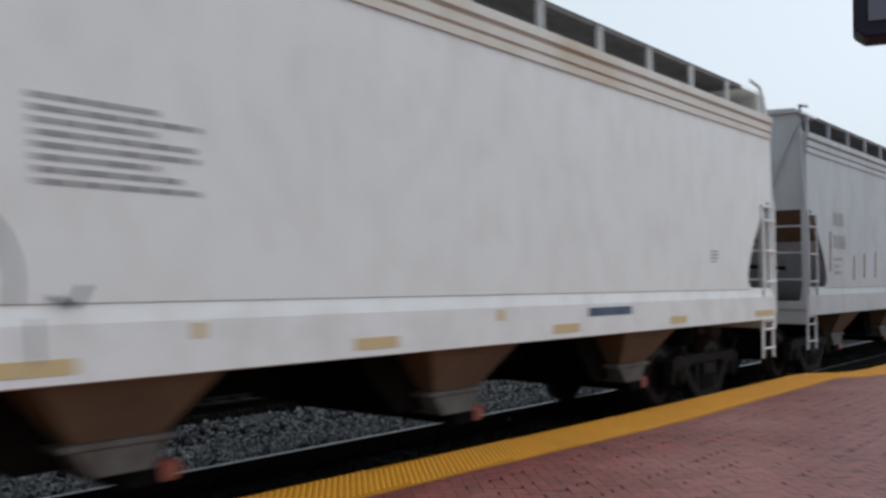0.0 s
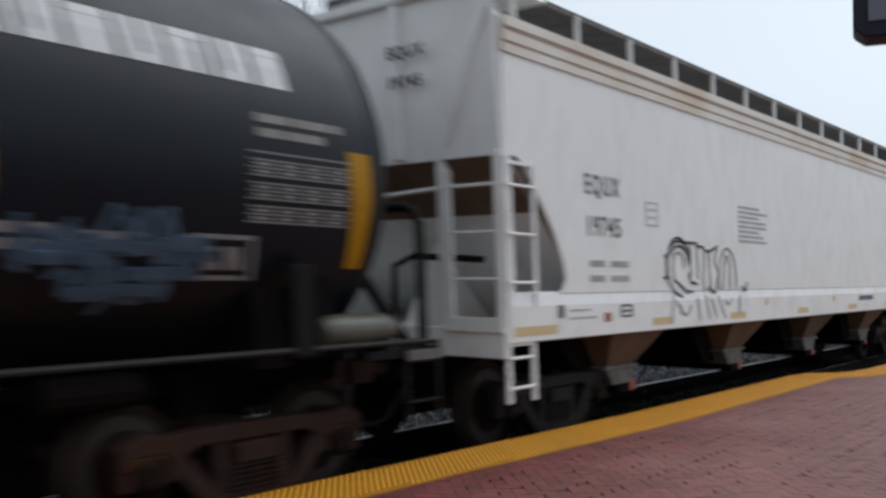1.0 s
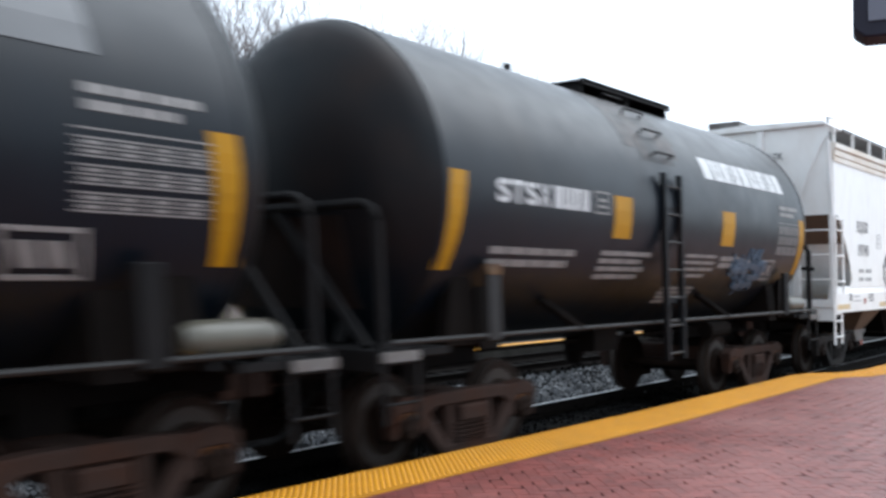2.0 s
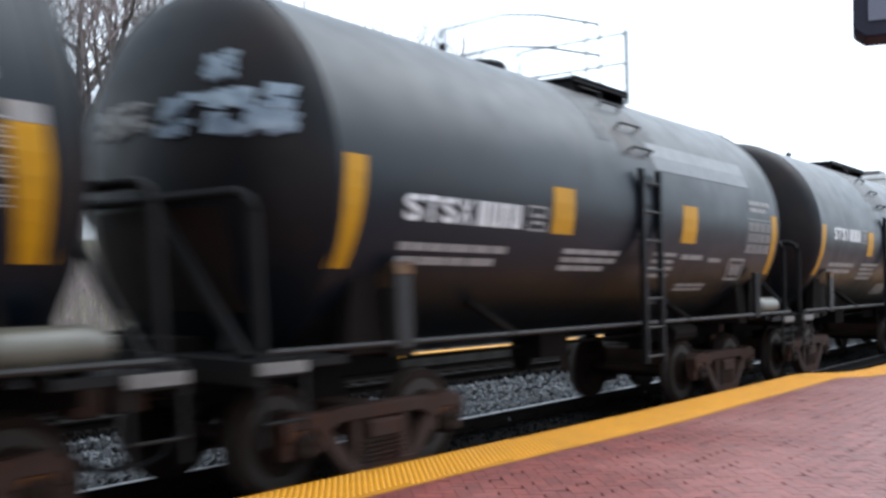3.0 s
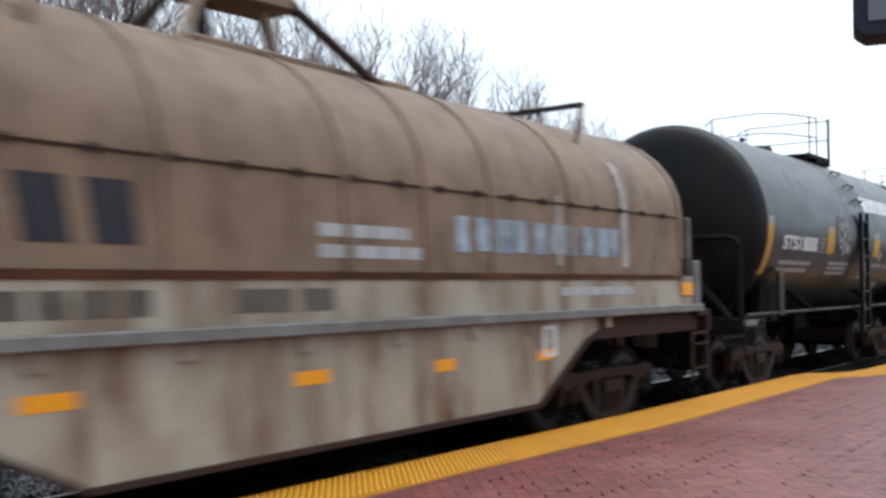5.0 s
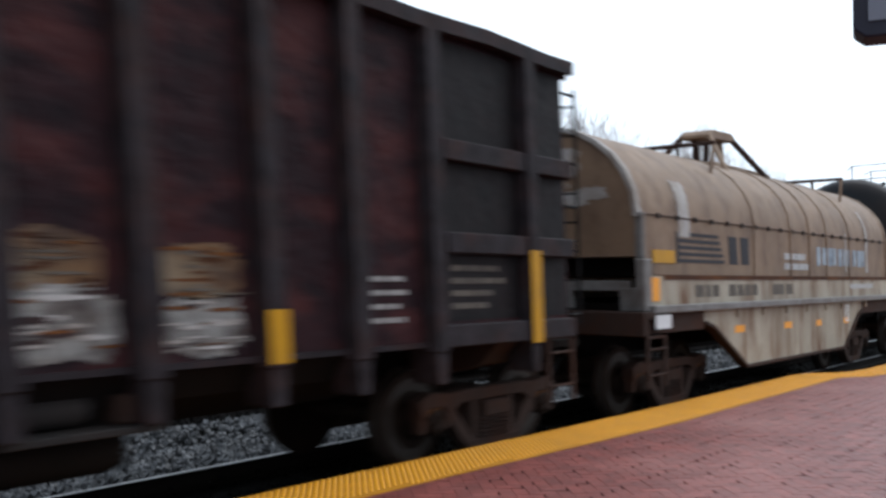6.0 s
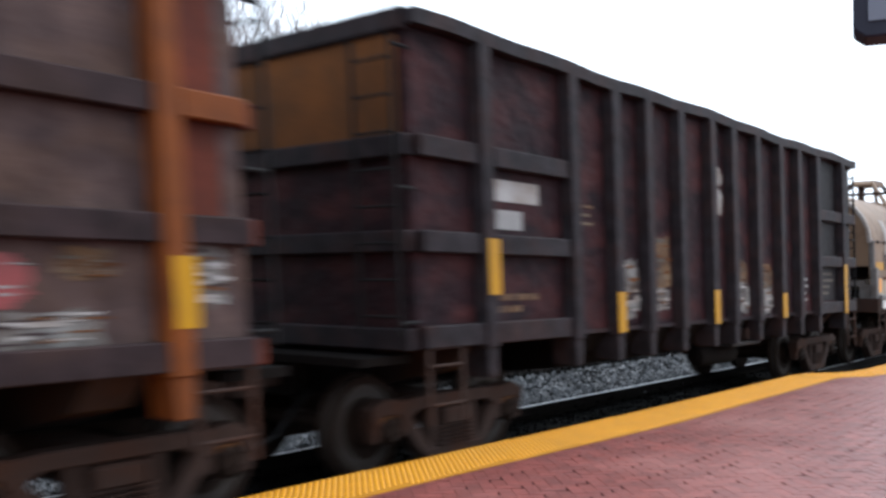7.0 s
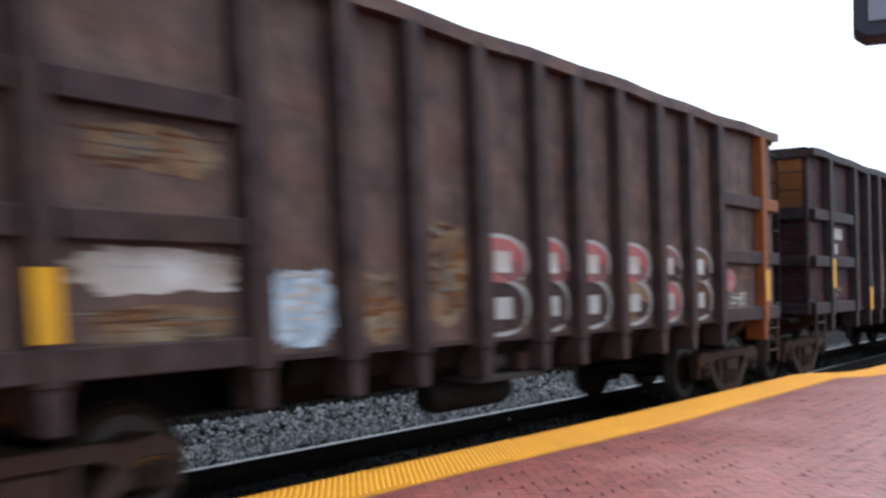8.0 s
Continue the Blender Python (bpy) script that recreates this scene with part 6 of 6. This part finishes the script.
# rounded two-lobed graffiti letters, one in each bay: silver rim, coloured fill, pale blocks
def lobed_letter(car, xa, xb, fills, seed):
    w = xb - xa
    for k, (cz, rz, fill) in enumerate(((1.93, 0.25, fills[0]), (1.50, 0.275, fills[1]))):
        def lobe(grow, t):
            bm = bmesh.new()
            out = [(xa + w * 0.01, cz - rz * grow), (xa + w * 0.01, cz + rz * grow)]
            for q in range(17):
                a = math.pi / 2 - math.pi * q / 16
                out.append((xa + w * (0.32 + 0.68 * grow * math.cos(a)), cz + rz * grow * math.copysign(abs(math.sin(a)) ** 0.9, math.sin(a))))
            prism(bm, out, -1.482 - t, -1.478, "y")
            return bm
        rim = part("graffiti", lobe(1.0, 0.002 + 0.0005 * k), MAT["letter_dull"], car, "silver-rimmed rounded graffiti letter")
        part("fill", lobe(0.84, 0.005 + 0.0005 * k), MAT[fill], rim)
        bm = bmesh.new()
        blob(bm, xa + 0.62 * w, cz - 0.1, 0.26 * w, 0.10, -1.488, seed + k, 16, 0.25)
        part("fill_patch", bm, MAT["wine" if fill == "red_paint" else "gon_dusk"], rim)
        bm = bmesh.new()
        box(bm, xa + 0.20 * w, xa + 0.56 * w, -1.496, -1.48, cz - 0.11, cz + 0.09)
        part("pale_block", bm, MAT["letter_dull" if k else "hood_patch"], rim, "pale sprayed block")


for i, (xa, xb, fills) in enumerate(((-1.17, -0.43, ("red_paint", "gon_dusk")), (-0.21, 0.30, ("red_paint", "gon_dusk")), (0.51, 1.19, ("red_paint", "gon_dusk")), (1.41, 2.17, ("red_paint", "ochre_spray")),
                                     (2.39, 3.02, ("wine", "red_paint")), (3.24, 3.97, ("ochre_spray", "rust_edge")))):
    lobed_letter(gon_b, xa, xb, fills, 60 + 2 * i)
splash(gon_b, "pale_blue", -3.70, -3.06, 1.26, 1.85, 21, "pale blue sprayed graffiti")
splash(gon_b, "ochre_spray", -2.80, -2.30, 1.26, 1.82, 22, "yellowish sprayed graffiti")
splash(gon_b, "ochre_spray", -2.02, -1.42, 1.35, 2.3, 23, "ochre sprayed graffiti")
splash(gon_b, "hood_patch", -5.15, -3.95, 1.66, 1.95, 24, "white sprayed graffiti")
splash(gon_b, "ochre_spray", -5.1, -4.0, 1.30, 1.60, 25, "ochre sprayed graffiti")
splash(gon_b, "ochre_spray", -5.0, -4.05, 2.4, 2.7, 26, "ochre scraped paint")
splash(gon_b, "red_paint", 4.25, 4.75, 1.6, 1.9, 27, "red sprayed graffiti")
splash(gon_b, "white_spray", 4.5, 5.2, 1.25, 1.6, 28, "white sprayed graffiti")
splash(gon_b, "ochre_spray", 4.9, 5.3, 1.75, 1.95, 29, "ochre sprayed patch")
splash(gon_b, "white_spray", 5.68, 6.1, 1.55, 2.0, 30, "white sprayed graffiti")


# ---- graffiti on the white hopper: outlined letters ----
def hopper_graffiti(car):
    """Outlined sprayed letters that run from the side sheet down over the sill."""
    def arc(cx, cz, rx, rz, a0, a1, n=12):
        return [(cx + rx * math.cos(radians(a0 + (a1 - a0) * i / n)), cz + rz * math.sin(radians(a0 + (a1 - a0) * i / n))) for i in range(n + 1)]

    bold = [arc(-4.88, 1.95, 0.34, 0.28, 10, 190) + [(-5.2, 1.75), (-5.02, 1.60), (-4.80, 1.54)], arc(-4.88, 1.95, 0.27, 0.22, 0, 150), arc(-4.9, 1.98, 0.30, 0.29, 40, 150),
            [(-5.30, 2.04), (-5.16, 2.04)], [(-5.32, 1.78), (-5.16, 1.78)], [(-5.04, 1.76), (-4.66, 1.60), (-4.5, 1.61)], [(-4.78, 2.22), (-4.34, 2.22)], [(-4.34, 2.19), (-4.14, 2.17)],
            [(-4.62, 1.83), (-4.54, 1.72), (-4.36, 1.70)], [(-4.08, 2.13), (-3.92, 2.13), (-3.70, 2.20)], [(-4.02, 1.66), (-3.78, 1.58)], arc(-4.74, 1.44, 0.16, 0.12, 215, 300), [(-2.86, 1.66), (-2.74, 1.60), (-2.66, 1.72)]]
    fine = [arc(-4.90, 1.92, 0.16, 0.17, -10, 190) + [(-5.02, 1.76)], [(-5.24, 2.04), (-5.24, 1.78)], [(-4.55, 2.21), (-4.54, 1.80)], [(-4.36, 2.21), (-4.32, 1.76)], [(-4.12, 2.17), (-4.16, 1.76), (-4.14, 1.60)],
            [(-3.98, 2.12), (-3.94, 1.66)], [(-3.72, 2.18), (-3.80, 1.98), (-3.66, 1.84), (-3.78, 1.62)], arc(-3.36, 1.76, 0.30, 0.42, -20, 200), arc(-3.38, 1.84, 0.10, 0.24, 0, 180), [(-3.48, 1.84), (-3.52, 1.62)],
            [(-3.28, 1.84), (-3.30, 1.62)]]
    drips = [[(-5.08, 1.56), (-5.16, 1.22)], [(-5.0, 1.50), (-4.86, 1.36)], arc(-4.74, 1.44, 0.14, 0.12, 180, 360), [(-4.40, 1.52), (-4.30, 1.24)], [(-4.12, 1.56), (-4.02, 1.24)], [(-3.96, 1.52), (-3.78, 1.26)],
             [(-3.72, 1.54), (-3.50, 1.24)], arc(-3.38, 1.50, 0.10, 0.08, 180, 360), [(-2.98, 1.54), (-2.98, 1.28)]]
    for name, strokes, w, y, mat, label in (("graffiti", bold, 0.030, -1.536, "ink", "bold black sprayed graffiti strokes"), ("graffiti", fine, 0.022, -1.533, "black_spray", "thin grey-black sprayed graffiti strokes"),
                                            ("graffiti", drips, 0.022, -1.548, "ink_faint", "grey sprayed drips on the sill")):
        for i, pts in enumerate(strokes):
            bm = bmesh.new()
            stroke(bm, pts, w, y - 0.0003 * i)
            part(name, bm, MAT[mat], car, label)


hopper_graffiti(white_hopper)


# ---- beyond the tracks ----
def far_platform():
    bm = bmesh.new()
    box(bm, -40, 160, 14.05, 18.5, -0.6, -0.03)
    setting("far_platform", bm, MAT["far_concrete"], "low concrete platform across the tracks", "platform")
    bm = bmesh.new()
    box(bm, -40, 160, 14.04, 14.62, -0.03, 0.005)
    setting("far_tactile_strip", bm, MAT["yellow"], "yellow warning strip on the platform across the tracks", "warning strip")
    bm = bmesh.new()
    prism(bm, [(13.25, -0.6), (13.3, -0.36), (13.7, -0.27), (14.03, -0.24), (14.03, -0.6)], -40, 160, "x")
    setting("grass_verge", bm, MAT["grass"], "thin strip of winter grass before the far platform", "grass")
    bm = bmesh.new()
    prism(bm, [(18.5, -0.6), (18.5, -0.02), (24, 1.3), (40, 3.0), (90, 6.0), (90, -0.6)], -60, 200, "x")
    setting("grass_bank", bm, MAT["grass"], "winter grass bank behind the tracks", "grass")


def bare_tree(seed, height, spread=0.36):
    """A bare winter tree: forked limbs, and many twigs."""
    rng = random.Random(seed)
    trunk, twigs = bmesh.new(), []

    def grow(p, d, length, r, depth):
        pts, q, dd = [p], p, d
        for i in range(3):
            dd = (dd + Vector((rng.uniform(-1, 1), rng.uniform(-1, 1), rng.uniform(-0.3, 0.6))) * 0.16).normalized()
            q = q + dd * length / 3
            pts.append(q)
        if depth < 3:
            tube(trunk, pts, r, 6 if depth else 8, r * 0.62)
        else:
            twigs.append((pts, r * 0.72))
        if depth >= 6:
            return
        for i in range(2 if depth < 1 else rng.choice((2, 3, 3))):
            k = rng.choice((1, 2, 3, 3))
            a = Vector((rng.uniform(-1, 1), rng.uniform(-1, 1), rng.uniform(-0.1, 0.9)))
            nd = (dd * (1.0 - spread) + a.normalized() * (spread + 0.22)).normalized()
            grow(pts[k], nd, length * rng.uniform(0.6, 0.85), r * (0.62 if k < 3 else 0.6), depth + 1)
        if depth < 3:
            grow(pts[-1], dd, length * 0.72, r * 0.6, depth + 1)

    grow(Vector((0, 0, 0)), Vector((rng.uniform(-0.08, 0.08), rng.uniform(-0.08, 0.08), 1)).normalized(), height * 0.27, height * 0.016, 0)
    verts, faces = [], []
    for pts, r in twigs:
        r = max(r, 0.0065)
        base = len(verts)
        for i, p in enumerate(pts):
            rr = r * (1 - 0.22 * i)
            verts.extend([(p.x + rr, p.y, p.z), (p.x - rr * 0.5, p.y + rr * 0.87, p.z), (p.x - rr * 0.5, p.y - rr * 0.87, p.z)])
        for i in range(len(pts) - 1):
            for j in range(3):
                a, b = base + 3 * i + j, base + 3 * i + (j + 1) % 3
                faces.append((a, b, b + 3, a + 3))
    tree = thing("bare_tree", "tall leafless winter tree with fine brown twigs", "tree", "bare trees behind the tracks")
    part("trunk", trunk, MAT["bark"], tree, smooth=True)
    me = bpy.data.meshes.new("crown")
    me.from_pydata(verts, [], faces)
    me.materials.append(MAT["twig"])
    ob = new("crown", me)
    ob.parent = tree
    tagged(ob, kind="stuff")
    return tree


def bank_height(y):
    pts = [(18.5, -0.02), (24, 1.3), (40, 3.0), (90, 6.0)]
    return line_at(pts, y)


# trees: x, y and height
TREES = [(11.6, 24, 15), (15.3, 30, 16), (14.9, 27, 14), (18.3, 30, 15), (15.7, 24, 11.5), (20.0, 28, 13), (24.1, 31, 13.8), (22.8, 27, 12), (29.4, 32, 14.6), (28.7, 29, 13.2), (35.1, 33, 15),
         (34.4, 30, 13), (42.5, 34, 15.5), (41.8, 31, 13), (50.8, 34, 13.5), (54.9, 33, 13), (66, 36, 14.5), (73, 36, 15), (85.5, 38, 15.8), (100.5, 40, 16), (118.6, 42, 16), (9.0, 27, 15), (6.5, 25, 14), (47, 36, 14), (60, 37, 14.5)]


def build_trees():
    kinds = [bare_tree(3, 17), bare_tree(8, 15, 0.42), bare_tree(15, 13, 0.45), bare_tree(21, 16, 0.32)]
    tall = [max(c[2] for o in k.children for c in o.bound_box) for k in kinds]
    rng = random.Random(2)
    for i, (x, y, top) in enumerate(TREES):
        m = pose(x, y, bank_height(y) - 0.1, 0, 0, rng.uniform(0, 360))
        k = 1.12 * (top - bank_height(y)) / tall[i % 4]
        ob = kinds[i] if i < 4 else copy_thing(kinds[i % 4], m)
        ob.matrix_basis = m
        ob.scale = (k, k, k)


def build_brush():
    """Low tangled brush along the foot of the bank."""
    rng = random.Random(12)
    verts, faces = [], []
    for _ in range(13000):
        x, y = rng.uniform(2, 60), rng.uniform(19, 27)
        z = bank_height(y) - 0.05
        hgt = rng.uniform(0.7, 3.2) * (0.5 + 0.5 * math.sin(x * 0.7) ** 2)
        dx, dy = rng.uniform(-0.5, 0.5), rng.uniform(-0.5, 0.5)
        w = rng.uniform(0.008, 0.02)
        k = len(verts)
        verts.extend([(x - w, y, z), (x + w, y, z), (x, y + w, z), (x + dx, y + dy, z + hgt)])
        faces.extend([(k, k + 1, k + 3), (k + 1, k + 2, k + 3), (k + 2, k, k + 3)])
    me = bpy.data.meshes.new("brush")
    me.from_pydata(verts, [], faces)
    me.materials.append(MAT["twig"])
    tagged(new("brush", me), "tangled leafless brown brush on the bank", "brush", kind="stuff")


# ---- hanging sign over the platform ----
def platform_sign():
    sign = thing("platform_sign", "dark unlit electronic platform sign hanging from a post", "sign", at=(6.29, 1.67, 3.31))
    sign.rotation_euler = (0, 0, radians(-74.8))
    bm = bmesh.new()
    prism(bm, [(0.0, 0.06), (0.07, 0.0), (1.9, 0.0), (1.97, 0.06), (1.97, 0.62), (1.9, 0.68), (0.07, 0.68), (0.0, 0.62)], 0.0, 0.28, "y")
    part("housing", bm, MAT["sign"], sign, "dark housing", bevel=0.012)
    bm = bmesh.new()
    box(bm, 0.09, 1.88, -0.012, 0.004, 0.10, 0.60)
    part("display", bm, MAT["sign_face"], sign, "unlit grey display")
    bm = bmesh.new()
    tube(bm, [(1.2, 0.14, 0.66), (1.2, 0.14, 1.1), (2.4, 0.14, 1.1)], 0.04, 10)
    tube(bm, [(2.4, 0.14, 1.3), (2.4, 0.14, -3.03)], 0.07, 12)
    part("post", bm, MAT["black"], sign, "dark steel post", smooth=True)


far_platform()
build_trees()
build_brush()
platform_sign()
build_bricks()


# ---- movement: the whole train rolls along the track ----
def motions():
    for car, s in CARS:
        walk(car, [(t, pose(s + SPEED * (t - 4), TRACK_Y, 0)) for t in (-1.0, 0.0, 2.0, 4.0, 6.0, 8.0, 9.0)])
    step = 2 / FPS
    turn = math.degrees(SPEED / WHEEL_R)
    for ob, x in WHEELSETS:
        walk(ob, [(i * step, pose(x, 0, WHEEL_R, 0, turn * i * step % 360, 0)) for i in range(-3, 124)])


motions()
